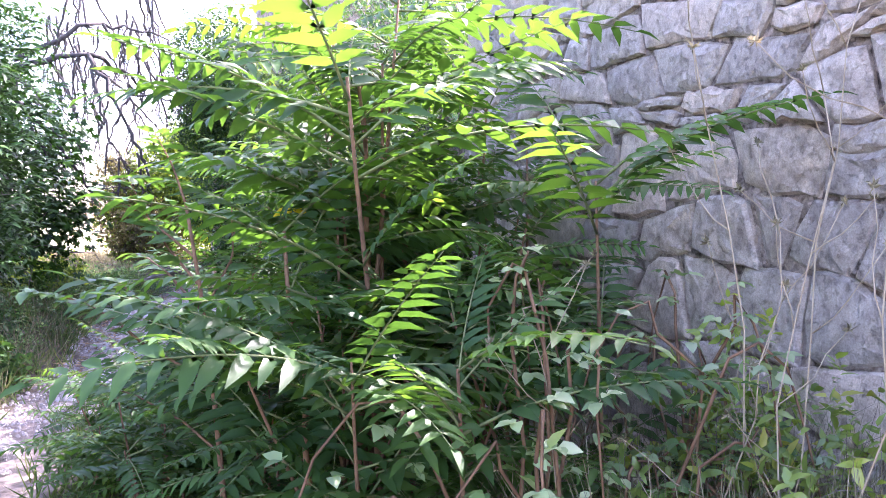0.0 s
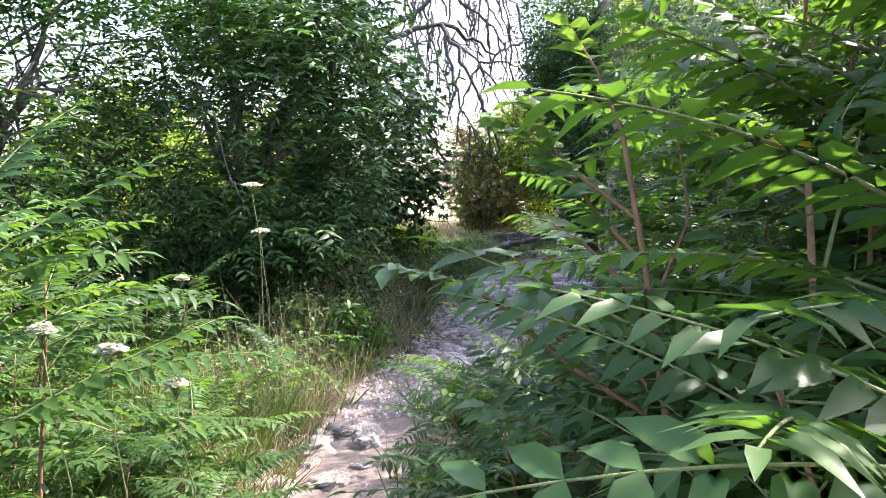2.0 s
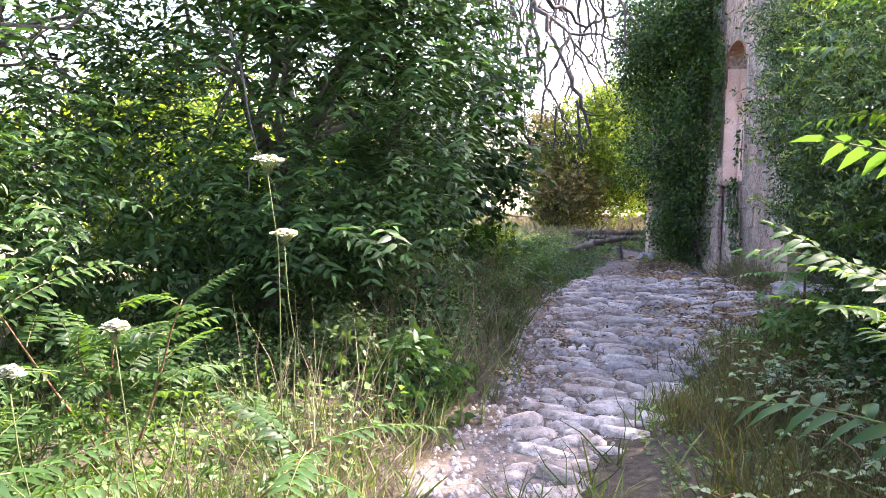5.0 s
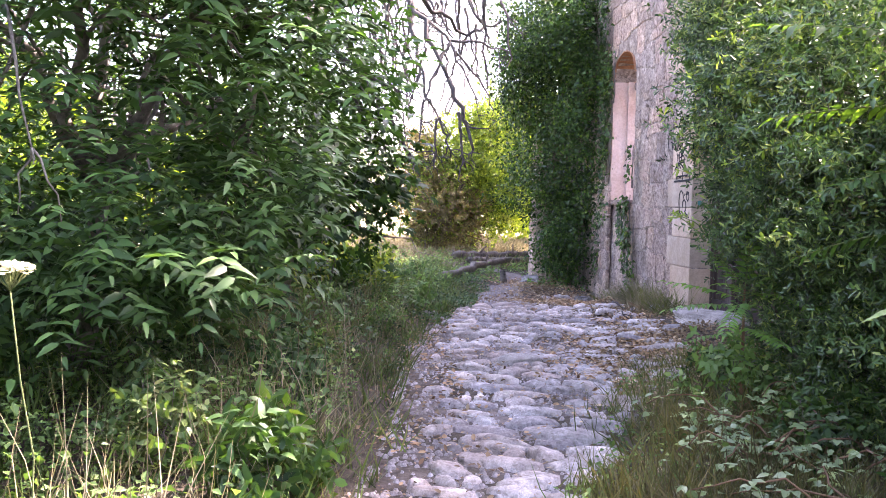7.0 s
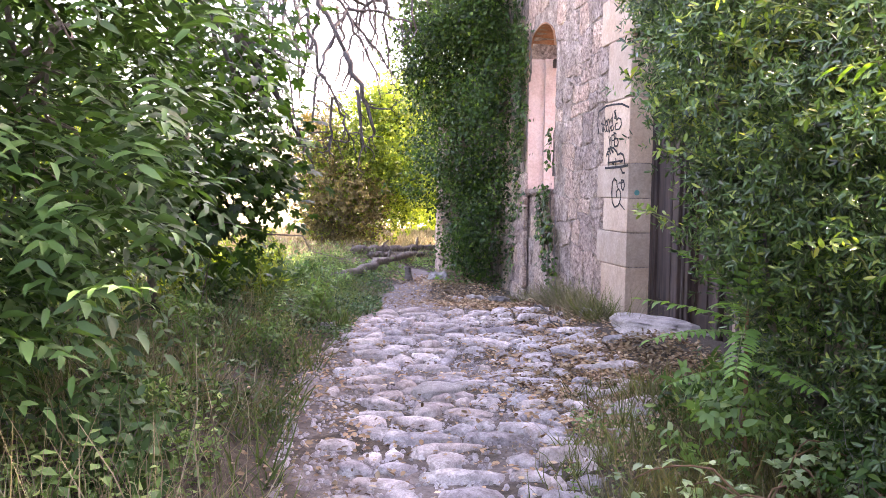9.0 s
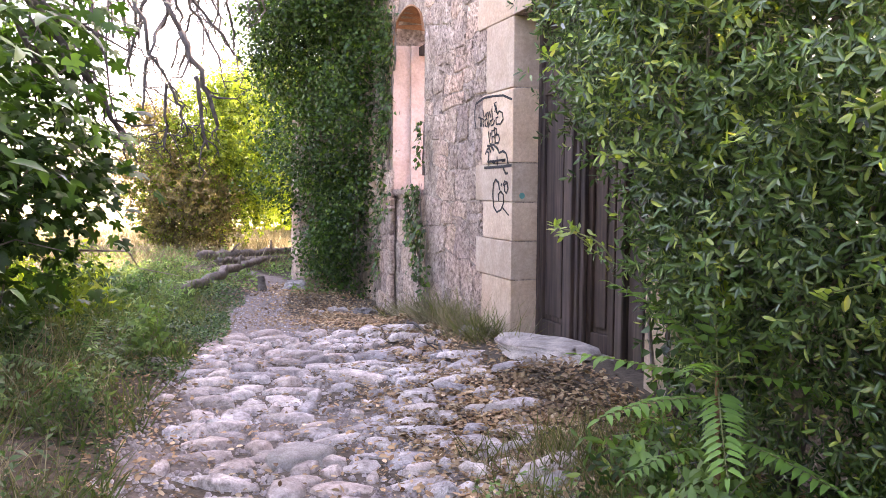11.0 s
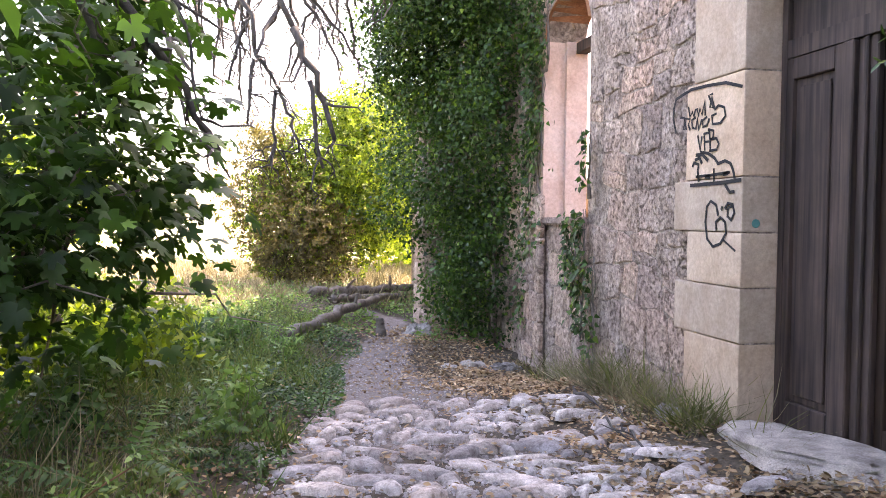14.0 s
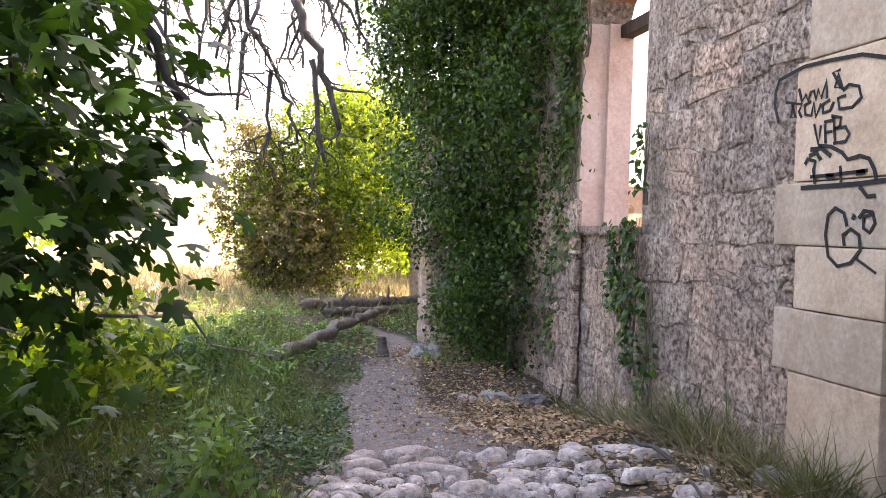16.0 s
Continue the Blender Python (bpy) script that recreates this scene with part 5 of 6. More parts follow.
rng = np.random.default_rng(53)
jamb_ivy = thing("wall_creeper", (0, 0, 0), "leafy creeper hiding the stone jamb beside the door", "ivy")
o, way = clump_points(rng, [(-0.03, -2.85, 0.9, 0.10, 0.42, 1.0), (-0.04, -2.65, 1.7, 0.08, 0.3, 0.6), (-0.1, -3.25, 1.0, 0.22, 0.45, 1.0)], 260, 9, 0.06, 0.4)
bag = Leaves()
d = rng.normal(0, 0.5, way.shape) + np.array((-0.4, 0, -0.6))
ln = rng.uniform(0.05, 0.095, len(o))
bag.add(o, d, np.tile((-1.0, -0.2, 0.5), (len(o), 1)) + rng.normal(0, 0.4, way.shape), ln, ln * 0.9)
part("leaves", bag.mesh("leaves", LEAF_IVY), M_IVY, jamb_ivy)
for k in range(5):
    y0 = -2.5 - 0.2 * k
    part("vine", tubes_mesh("vine", [(np.array([(-0.05 - 0.05 * math.sin(3 * q), y0 + 0.08 * math.sin(5 * q + k), gz(-0.1, y0) + 2.2 * q) for q in np.linspace(0, 1, 9)]), np.linspace(0.016, 0.005, 9))], 5), M_BARK, jamb_ivy)

# ailanthus: upright stems with feather leaves
def frond_mesh(seed, pairs, arch, leaf=0.16):
    """One feather leaf one metre long, along +x, arching down; its leaflets grow out of the midrib."""
    rng = np.random.default_rng(seed)
    bag = Leaves()
    pinnate(rng, bag, np.zeros((1, 3)), np.array([(1.0, 0.0, 0.0)]), 1.0, pairs, leaf, 0.34, 0.16, arch, None, 0.6)
    me = bag.mesh("frond", LEAF_FINE)
    f = np.concatenate([[0.0], 0.16 + 0.84 * np.arange(pairs + 1) / pairs])
    line = np.stack([f, 0 * f, -arch * f * f], 1)
    tube = tubes_mesh("rib", [(line, np.linspace(0.007, 0.0022, len(f)))], 4)
    bmx = bmesh.new()
    bmx.from_mesh(me)
    n, nv = len(bmx.faces), len(bmx.verts)
    bmx.from_mesh(tube)
    bmx.faces.ensure_lookup_table()
    bmx.verts.ensure_lookup_table()
    for face in bmx.faces[n:]:
        face.material_index = 1
    rib = bmx.verts[nv:]
    bmesh.ops.weld_verts(bmx, targetmap={v: min(rib, key=lambda w: (w.co - v.co).length_squared) for v in list(bmx.verts)[:nv:8]})
    bmx.to_mesh(me)
    bmx.free()
    bpy.data.meshes.remove(tube)
    me.materials.append(M_AILANTHUS)
    me.materials.append(M_GREENSTEM)
    return me


FRONDS = [frond_mesh(500 + k, 10 + k % 5, 0.12 + 0.07 * (k % 6), 0.172 - 0.006 * (k % 5)) for k in range(16)]


def ailanthus(seed, label, x, y, stems, height, frond, nper, pairs=9, lean=0.25, group="tree of heaven saplings"):
    rng = np.random.default_rng(seed)
    ob = thing("ailanthus", (0, 0, 0), label, "sapling", group)
    for k in range(stems):
        fx, fy = x + rng.normal(0, lean * 0.8), y + rng.normal(0, lean * 0.8)
        h = height * rng.uniform(0.6, 1.1)
        foot = np.array((fx, fy, gz(fx, fy) - 0.02))
        top = foot + np.array((rng.normal(0, lean), rng.normal(0, lean), h))
        stem = part("stem", tubes_mesh("stem", [(bent_line(rng, foot, top, 7, 0, 0.006), np.linspace(0.012, 0.004, 7) * (0.5 + height / 3))], 7), M_STEM, ob)
        for q in range(nper):
            f = rng.uniform(0.9, 1.0) if q < nper // 3 else rng.uniform(0.25, 1.0) ** 0.7
            base = foot + (top - foot) * f
            a = rng.uniform(0, 0.8) + q * 2.4
            tilt = rng.uniform(0.15, 0.9) * (0.5 + 0.5 * f)
            leafy = new("frond", FRONDS[int(rng.integers(16))])
            leafy.parent = stem
            ln = frond * rng.uniform(0.6, 1.15)
            leafy.matrix_basis = Matrix.LocRotScale(Vector(base), Euler((rng.normal(0, 0.25), -tilt, a)), (ln, ln, ln))
    return ob


BIG = "big tree of heaven clump with long feather leaves"
ailanthus(61, BIG, -1.75, -11.5, 5, 2.5, 0.85, 15, 10)
ailanthus(62, BIG, -1.95, -12.1, 5, 1.25, 0.62, 13, 9)
ailanthus(63, BIG, -1.55, -10.7, 4, 2.6, 0.8, 13, 10)
ailanthus(64, BIG, -2.25, -11.2, 4, 1.2, 0.6, 12, 9, 0.2)
ailanthus(65, BIG, -2.2, -10.2, 4, 1.5, 0.65, 11, 9, 0.25)
ailanthus(66, BIG, -2.0, -12.2, 4, 0.7, 0.45, 11, 8, 0.15)
ailanthus(140, BIG, -2.2, -9.4, 3, 1.9, 0.55, 13, 9, 0.18)
ailanthus(141, BIG, -1.6, -9.6, 3, 2.2, 0.6, 12, 9, 0.2)
ailanthus(74, BIG, -1.6, -12.7, 6, 0.7, 0.5, 10, 8, 0.22)
ailanthus(75, BIG, -2.2, -11.4, 4, 0.9, 0.45, 11, 8, 0.13)
ailanthus(76, BIG, -2.45, -10.7, 5, 0.8, 0.5, 10, 8, 0.25)
ailanthus(77, BIG, -1.4, -12.0, 4, 1.7, 0.75, 12, 9, 0.25)
ailanthus(120, BIG,  -2.62, -10.6, 5, 0.5, 0.4, 9, 8, 0.15)
ailanthus(121, BIG,  -2.62, -9.8, 5, 0.5, 0.4, 9, 8, 0.15)
ailanthus(122, BIG, -2.4, -10.9, 5, 0.6, 0.4, 9, 8, 0.12)
ailanthus(123, BIG,  -2.62, -9.1, 5, 0.45, 0.4, 8, 8, 0.2)
ailanthus(124, BIG, -1.8, -13.0, 4, 0.5, 0.42, 9, 8, 0.2)
ailanthus(125, BIG, -1.65, -11.0, 5, 2.0, 0.7, 12, 9, 0.15)
ailanthus(78, BIG, -2.6, -9.7, 4, 0.6, 0.45, 9, 8, 0.25)
ailanthus(160, BIG, -1.0, -10.9, 3, 2.3, 0.6, 11, 10, 0.15)
ailanthus(151, BIG, -2.9, -10.2, 4, 0.6, 0.42, 9, 8, 0.1)
ailanthus(152, BIG, -2.86, -9.6, 4, 0.62, 0.42, 9, 8, 0.1)
ailanthus(153, BIG, -2.72, -10.85, 4, 0.85, 0.45, 10, 8, 0.08)
ailanthus(170, BIG, -1.35, -11.4, 5, 1.7, 0.6, 14, 9, 0.22)
ailanthus(171, BIG, -1.7, -11.0, 5, 1.5, 0.6, 14, 9, 0.2)
ailanthus(172, BIG, -1.15, -10.4, 4, 2.0, 0.6, 13, 9, 0.2)
ailanthus(130, "young tree of heaven by the doorstep", -1.0, -4.9, 2, 0.45, 0.4, 8, 8, 0.1)
SMALL = "young tree of heaven saplings in the grass"
ailanthus(68, SMALL, -4.6, -10.9, 3, 1.3, 0.6, 9, 10, 0.12)
ailanthus(79, SMALL, -4.9, -10.2, 4, 0.8, 0.5, 9, 10, 0.25)
ailanthus(80, SMALL, -5.6, -10.9, 4, 1.0, 0.5, 9, 10, 0.3)
ailanthus(90, SMALL, -4.7, -8.9, 4, 0.6, 0.42, 8, 10, 0.25)
ailanthus(131, SMALL, -4.35, -9.9, 4, 0.55, 0.42, 9, 8, 0.2)
ailanthus(132, SMALL, -4.3, -10.6, 4, 0.6, 0.42, 9, 8, 0.2)
ailanthus(133, SMALL, -5.2, -9.0, 5, 0.85, 0.5, 9, 8, 0.3)
ailanthus(134, SMALL, -5.0, -11.7, 4, 1.1, 0.55, 9, 8, 0.2)
ailanthus(69, SMALL, -5.4, -9.6, 5, 0.95, 0.5, 9, 8, 0.3)
ailanthus(70, SMALL, -5.2, -7.7, 5, 0.85, 0.48, 9, 8, 0.3)
ailanthus(71, SMALL, -5.9, -8.6, 5, 1.0, 0.5, 8, 8, 0.35)
ailanthus(72, SMALL, -0.9, -7.5, 3, 2.0, 0.65, 9, 9, 0.15)
ailanthus(73, SMALL, -4.3, -1.6, 3, 0.6, 0.4, 6, 6, 0.3)

def reaching_sapling(label, foot, top, fronds, leaf=None):
    """A sapling whose leaves reach from points on its stem to given tips."""
    rng = np.random.default_rng(int(abs(foot[1]) * 100))
    ob = thing("ailanthus", (0, 0, 0), label, "sapling", "tree of heaven saplings")
    stem = part("stem", tubes_mesh("stem", [(bent_line(rng, (*foot, gz(foot[0], foot[1]) - 0.02), top, 7, 0, 0.02), np.linspace(0.016, 0.007, 7))], 7), M_STEM, ob)
    for k, (base, tip) in enumerate(fronds):
        v = Vector(tip) - Vector(base)
        ln = v.length * 1.05
        leafy = new("frond", FRONDS[(3 * k) % 16])
        leafy.parent = stem
        if leaf:
            leafy.material_slots[0].link = 'OBJECT'
            leafy.material_slots[0].material = leaf
        leafy.matrix_basis = Matrix.LocRotScale(Vector(base), Euler((rng.normal(0, 0.2), -math.asin(v.z / v.length) - 0.25, math.atan2(v.y, v.x))), (ln, ln, ln))
    return ob


reaching_sapling("tree of heaven sapling leaning over the path edge", (-2.2, -11.9), (-2.28, -11.75, 1.5),
                 [((-2.25, -11.8, 0.98), (-3.0, -11.5, 1.22)), ((-2.27, -11.75, 1.45), (-2.75, -11.1, 1.75)), ((-2.26, -11.78, 1.3), (-1.9, -11.3, 1.7)), ((-2.25, -11.8, 1.1), (-2.6, -11.2, 1.15)), ((-2.24, -11.8, 0.8), (-2.85, -11.3, 0.85)), ((-2.28, -11.75, 1.5), (-1.7, -11.9, 1.9))])
reaching_sapling("tall tree of heaven sapling with bright backlit leaves", (-1.85, -11.4), (-1.9, -11.35, 2.2),
                 [((-1.9, -11.35, 2.15), (-2.5, -11.2, 1.85)), ((-1.9, -11.35, 2.2), (-2.3, -10.8, 2.35)), ((-1.88, -11.37, 2.0), (-1.4, -11.8, 2.35)), ((-1.9, -11.35, 2.2), (-1.6, -10.8, 2.5)), ((-1.87, -11.38, 1.7), (-2.5, -11.6, 1.65)), ((-1.86, -11.38, 1.5), (-1.3, -11.8, 1.7)), ((-1.87, -11.37, 1.8), (-2.3, -11.9, 2.0))])
reaching_sapling("tree of heaven sapling in the weeds beside the path", (-4.5, -11.2), (-4.42, -11.2, 1.3),
                 [((-4.43, -11.2, 1.2), (-3.95, -10.85, 1.48)), ((-4.42, -11.2, 1.3), (-4.3, -10.8, 1.75)), ((-4.45, -11.2, 0.72), (-3.72, -11.0, 0.98)), ((-4.43, -11.2, 1.25), (-4.8, -10.8, 1.6)), ((-4.44, -11.2, 1.0), (-4.1, -10.6, 1.05)), ((-4.45, -11.2, 0.8), (-4.0, -10.7, 0.75))])

reaching_sapling("young tree of heaven by the doorstep, leaves coloured as sky-lit", (-1.22, -4.62), (-1.2, -4.55, 0.85),
                 [((-1.2, -4.56, 0.78), (-1.62, -4.3, 0.80)), ((-1.2, -4.55, 0.84), (-1.35, -4.15, 1.12)), ((-1.2, -4.55, 0.82), (-0.85, -4.75, 1.05)), ((-1.2, -4.56, 0.76), (-1.5, -4.95, 0.66)), ((-1.21, -4.58, 0.6), (-1.15, -5.05, 0.5)), ((-1.2, -4.55, 0.85), (-1.05, -4.3, 1.25)), ((-1.21, -4.58, 0.55), (-1.6, -4.6, 0.5)), ((-1.2, -4.55, 0.8), (-0.95, -5.0, 0.85)), ((-1.2, -4.56, 0.72), (-1.7, -4.62, 0.72)), ((-1.2, -4.56, 0.8), (-1.45, -4.75, 0.95))], M_SKYLIT)


reaching_sapling("tall tree of heaven beside the evergreen bush", (-0.8, -6.05), (-0.85, -5.95, 2.7),
                 [((-0.83, -5.98, 2.2), (-1.6, -5.75, 2.2)), ((-0.84, -5.96, 2.45), (-1.5, -5.9, 2.6)), ((-0.82, -6.0, 1.9), (-1.5, -5.7, 1.75)), ((-0.82, -6.0, 1.6), (-1.4, -6.0, 1.5)), ((-0.85, -5.95, 2.7), (-1.35, -5.6, 3.0)), ((-0.84, -5.97, 2.3), (-1.3, -6.4, 2.4)), ((-0.81, -6.02, 1.3), (-1.4, -5.8, 1.15)), ((-0.85, -5.95, 2.65), (-1.3, -6.2, 2.9))])
# shrub with broad leaves in pairs, its boughs reaching over the path edge
def broad_leaf(seed):
    rng = np.random.default_rng(seed)
    bag = Leaves()
    bag.add(np.zeros((1, 3)), np.array([(1.0, 0, 0)]), np.array([(0, 0, 1.0)]), 1.0, rng.uniform(0.5, 0.62))
    return bag.mesh("leaf", LEAF_FINE)


BROAD = [broad_leaf(k) for k in range(4)]
for me in BROAD:
    me.materials.append(M_SHRUB)
rng = np.random.default_rng(77)
shrub_ob = thing("broadleaf_shrub", (0, 0, 0), "broad-leaved shrub with pale sunlit leaves leaning over the path", "shrub")
stem_line = np.array([(-2.48, -11.72, gz(-2.48, -11.72) - 0.02), (-2.49, -11.71, 0.35), (-2.51, -11.68, 0.7), (-2.53, -11.62, 1.0), (-2.56, -11.56, 1.3), (-2.6, -11.5, 1.6)])
part("stem", tubes_mesh("stem", [(stem_line, np.linspace(0.014, 0.006, 6))], 7), M_STEM, shrub_ob)
BOUGHS = [[(-2.53, -11.63, 0.95), (-2.75, -11.59, 1.09), (-2.86, -11.53, 1.19), (-2.95, -11.48, 1.24), (-3.04, -11.51, 1.28), (-3.13, -11.55, 1.30)],
          [(-2.53, -11.62, 1.0), (-2.62, -11.45, 1.1), (-2.74, -11.28, 1.2), (-2.84, -11.16, 1.29)],
          [(-2.56, -11.56, 1.3), (-2.66, -11.42, 1.43), (-2.73, -11.35, 1.55), (-2.79, -11.32, 1.68)],
          [(-2.57, -11.54, 1.4), (-2.68, -11.4, 1.5), (-2.8, -11.33, 1.6), (-2.9, -11.31, 1.66)],
          [(-2.55, -11.58, 1.2), (-2.66, -11.3, 1.33), (-2.73, -11.05, 1.38), (-2.78, -10.83, 1.39)],
          [(-2.51, -11.68, 0.7), (-2.62, -11.5, 0.78), (-2.78, -11.35, 0.86), (-2.92, -11.25, 0.9)],
          [(-2.6, -11.5, 1.6), (-2.64, -11.4, 1.75), (-2.7, -11.32, 1.88)],
          [(-2.55, -11.58, 1.2), (-2.42, -11.4, 1.4), (-2.4, -11.2, 1.6)],
          [(-2.53, -11.63, 0.95), (-2.6, -11.35, 0.95), (-2.72, -11.05, 1.0)]]
for knots in BOUGHS:
    knots = np.array(knots)
    at = np.linspace(0, len(knots) - 1, 4 * len(knots))
    ln = np.stack([np.interp(at, np.arange(len(knots)), knots[:, c]) for c in range(3)], 1)
    bough = part("bough", tubes_mesh("bough", [(ln, np.linspace(0.006, 0.0025, len(ln)))], 6), M_STEM, shrub_ob)
    for j in range(3, len(ln)):
        way = unit(ln[j] - ln[j - 1])
        across = unit(np.cross(way, (0, 0, 1.0)))
        for q in (-1, 1):
            d = across * q + way * rng.uniform(0.3, 0.8) + np.array((0, 0, rng.uniform(-0.45, 0.1)))
            size = rng.uniform(0.065, 0.115)
            leafy = new("leaf", BROAD[int(rng.integers(4))])
            leafy.parent = bough
            leafy.matrix_basis = Matrix.LocRotScale(Vector(ln[j]), Euler((rng.normal(0, 0.35), -math.asin(d[2] / np.linalg.norm(d)), math.atan2(d[1], d[0]))), (size, size, size))

# brambles along the right edge
def bramble(seed, label, x, y, w, d, canes, height, leaf=None):
    rng = np.random.default_rng(seed)
    ob = thing("bramble", (0, 0, 0), label, "bramble", "brambles along the lane")
    for k in range(canes):
        fx, fy = x + rng.uniform(-w, w), y + rng.uniform(-d, d)
        a = rng.uniform(0, 6.28)
        ex, ey = fx + math.cos(a) * rng.uniform(0.3, 0.8), fy + math.sin(a) * rng.uniform(0.3, 0.8)
        ln = bent_line(rng, (fx, fy, gz(fx, fy) - 0.02), (ex, ey, gz(ex, ey) + rng.uniform(0.05, 0.6) * height), 9, 0.55 * height, 0.04)
        cane = part("cane", tubes_mesh("cane", [(ln, np.linspace(0.007, 0.003, 9))], 5), M_STEM, ob)
        bag = Leaves()
        for j in range(1, 9):
            for q in range(2):
                c = ln[j] + rng.normal(0, 0.03, 3)
                out = unit(rng.normal(size=3) * np.array((1, 1, 0.3)))
                s = np.cross(out, (0, 0, 1.0))
                for dd in (out, out * 0.4 + s, out * 0.4 - s):
                    L = rng.uniform(0.035, 0.065)
                    bag.add([c + out * 0.05], [dd + np.array((0, 0, -0.15))], [np.array((0, 0, 1.0)) + rng.normal(0, 0.3, 3)], [L], [L * 0.68])
        tagged(part("leaves", bag.mesh("leaves", LEAF_FINE), leaf or M_BRAMBLE, cane), kind="stuff")
    return ob


BR = "tangled bramble with pale green leaves on arching canes"
bramble(82, BR, -1.4, -7.4, 0.4, 0.7, 26, 0.4, M_PALELEAF)
bramble(83, BR, -1.3, -8.6, 0.5, 0.8, 34, 0.8)
bramble(84, BR, -1.2, -5.6, 0.5, 0.7, 28, 0.5, M_PALELEAF)
bramble(85, BR, -1.45, -12.8, 0.4, 0.4, 26, 1.2)
bramble(88, "pale-leaved bramble canes arching before the boulder wall", -1.65, -12.75, 0.25, 0.25, 14, 1.7, M_PALELEAF)
bramble(89, "pale-leaved bramble canes arching before the boulder wall", -1.1, -12.5, 0.25, 0.25, 10, 1.5, M_PALELEAF)
bramble(86, BR, -1.0, -13.4, 0.4, 0.5, 24, 0.8)
bramble(87, BR, -2.2, -8.9, 0.4, 0.6, 22, 0.4, M_PALELEAF)

rw = random.Random(77)
spots_w = [(rw.uniform(-4.6, -2.9), rw.uniform(-2.5, 6.5)) for _ in range(22)] + [(rw.uniform(-5.2, -3.95), rw.uniform(-11.5, -4.0)) for _ in range(22)] + [(rw.uniform(-1.4, -0.7), rw.uniform(-9.0, -4.6)) for _ in range(12)] + [(rw.uniform(-2.3, -1.0), rw.uniform(-13.9, -12.9)) for _ in range(7)] + [(rw.uniform(-1.2, -0.5), rw.uniform(-5.6, -3.6)) for _ in range(6)]
for k, (x, y) in enumerate(spots_w):
    if abs(x - float(path_middle(y))) < float(path_half(y)) + 0.25:
        continue
    h = rw.uniform(0.22, 0.55)
    mat = (M_BRAMBLE, M_ELDER, M_AILANTHUS, M_GRASS)[k % 4]
    small_leaf_bush(600 + k, "weed_clump", "leafy green weed clump growing beside the path", "weed", [(x, y, gz(x, y) + h * 0.5, 0.2, 0.2, h * 0.55)], 20, 4, rw.choice((0.05, 0.065, 0.09)), mat, (x, y, gz(x, y) - 0.01), [(x + .1, y, gz(x, y) + h), (x - .1, y + .1, gz(x, y) + h * .9)], 0.008, 0.07, LEAF_FINE, rw.choice((0.3, 0.42, 0.55)), 0.25, 0.2, 5)

# far bush in the sun, and trees beyond
small_leaf_bush(91, "sunlit_bush", "large bush glowing yellow-green in the sun", "bush",
                [(-1.6, 14.2, 2.3, 1.7, 1.4, 2.0), (-0.6, 14.6, 2.4, 1.3, 1.4, 2.0), (-2.6, 13.8, 1.6, 1.2, 1.1, 1.6), (-1.2, 14.0, 3.9, 0.8, 0.8, 0.6)], 1000, 9, 0.085, M_SUNNY,
                (-1.6, 14.2, gz(-1.6, 14.2)), [(-2.6, 13.6, 2.2), (-0.6, 14.4, 3.0), (-1.6, 14.2, 3.8)], 0.09, 0.2, LEAF_PLAIN, 0.6, 0.15, 0.3)
small_leaf_bush(92, "dry_vine", "half-dry brownish climber hanging on the sunlit bush", "vine",
                [(-3.2, 13.3, 1.9, 0.75, 0.6, 1.7), (-2.4, 12.9, 1.0, 0.9, 0.5, 1.0)], 230, 9, 0.085, M_DRYVINE, (-3.0, 13.3, gz(-3.0, 13.3)), [(-3.3, 13.2, 2.6), (-2.6, 13.0, 1.8)], 0.03, 0.2, LEAF_PLAIN, 0.55)
for k, (x, y, h, s) in enumerate(((1.5, 20, 5.5, 2.6), (3.5, 40, 8.0, 4.0), (-16, 40, 7.0, 4.0), (-12.5, 9, 4.0, 2.6), (-13.5, -1, 4.5, 2.6), (-14, -8, 4.0, 2.6), (-12.5, -15, 4.5, 2.6), (-10.5, 3.5, 3.0, 1.8), (-11, -4.5, 2.6, 1.6), (-10.5, -10.5, 2.6, 1.6), (7.5, 8.6, 9.5, 3.2), (9.0, 5.0, 9.0, 3.0))):
    small_leaf_bush(100 + k, "tree", "sunlit leafy tree beyond the lane", "tree", [(x, y, h * 0.55, s * 0.8, s * 0.8, h * 0.42), (x + 0.5, y, h * 0.35, s, s * 0.9, h * 0.3)], 170, 8, 0.1 * s, M_SUNNY,
                    (x, y, gz(x, y) if abs(y) < 20 else -0.1), [(x - s * .4, y, h * .6), (x + s * .4, y + .3, h * .6), (x, y, h * .85)], 0.12, 0.2 * s, LEAF_PLAIN, 0.6)


# ---- grasses ----
def tuft_field(name, label, n, sampler, h0, h1, mat, seed, width=0.006, lean=0.35, per=7, category="grass"):
    rng = np.random.default_rng(seed)
    x, y, keepw = sampler(rng, n)
    x, y = x[keepw], y[keepw]
    x = np.repeat(x, per) + rng.normal(0, 0.035, len(x) * per)
    y = np.repeat(y, per) + rng.normal(0, 0.035, len(y) * per)
    p = np.stack([x, y, ground_z(x, y) - 0.01], 1)
    d = np.stack([rng.normal(0, lean, len(x)), rng.normal(0, lean, len(x)), np.ones(len(x))], 1)
    hh = rng.uniform(h0, h1, len(x))
    nn = rng.normal(size=(len(x), 3)) * np.array((1, 1, 0.2))
    bag = Leaves()
    bag.add(p, d, nn, hh, np.full(len(x), width) * rng.uniform(0.7, 1.5, len(x)))
    return tagged(part(name, bag.mesh(name, BLADE), mat), label, category, kind="stuff")


def outside_path(x, y, margin):
    return np.abs(x - path_middle(y)) > path_half(y) + margin


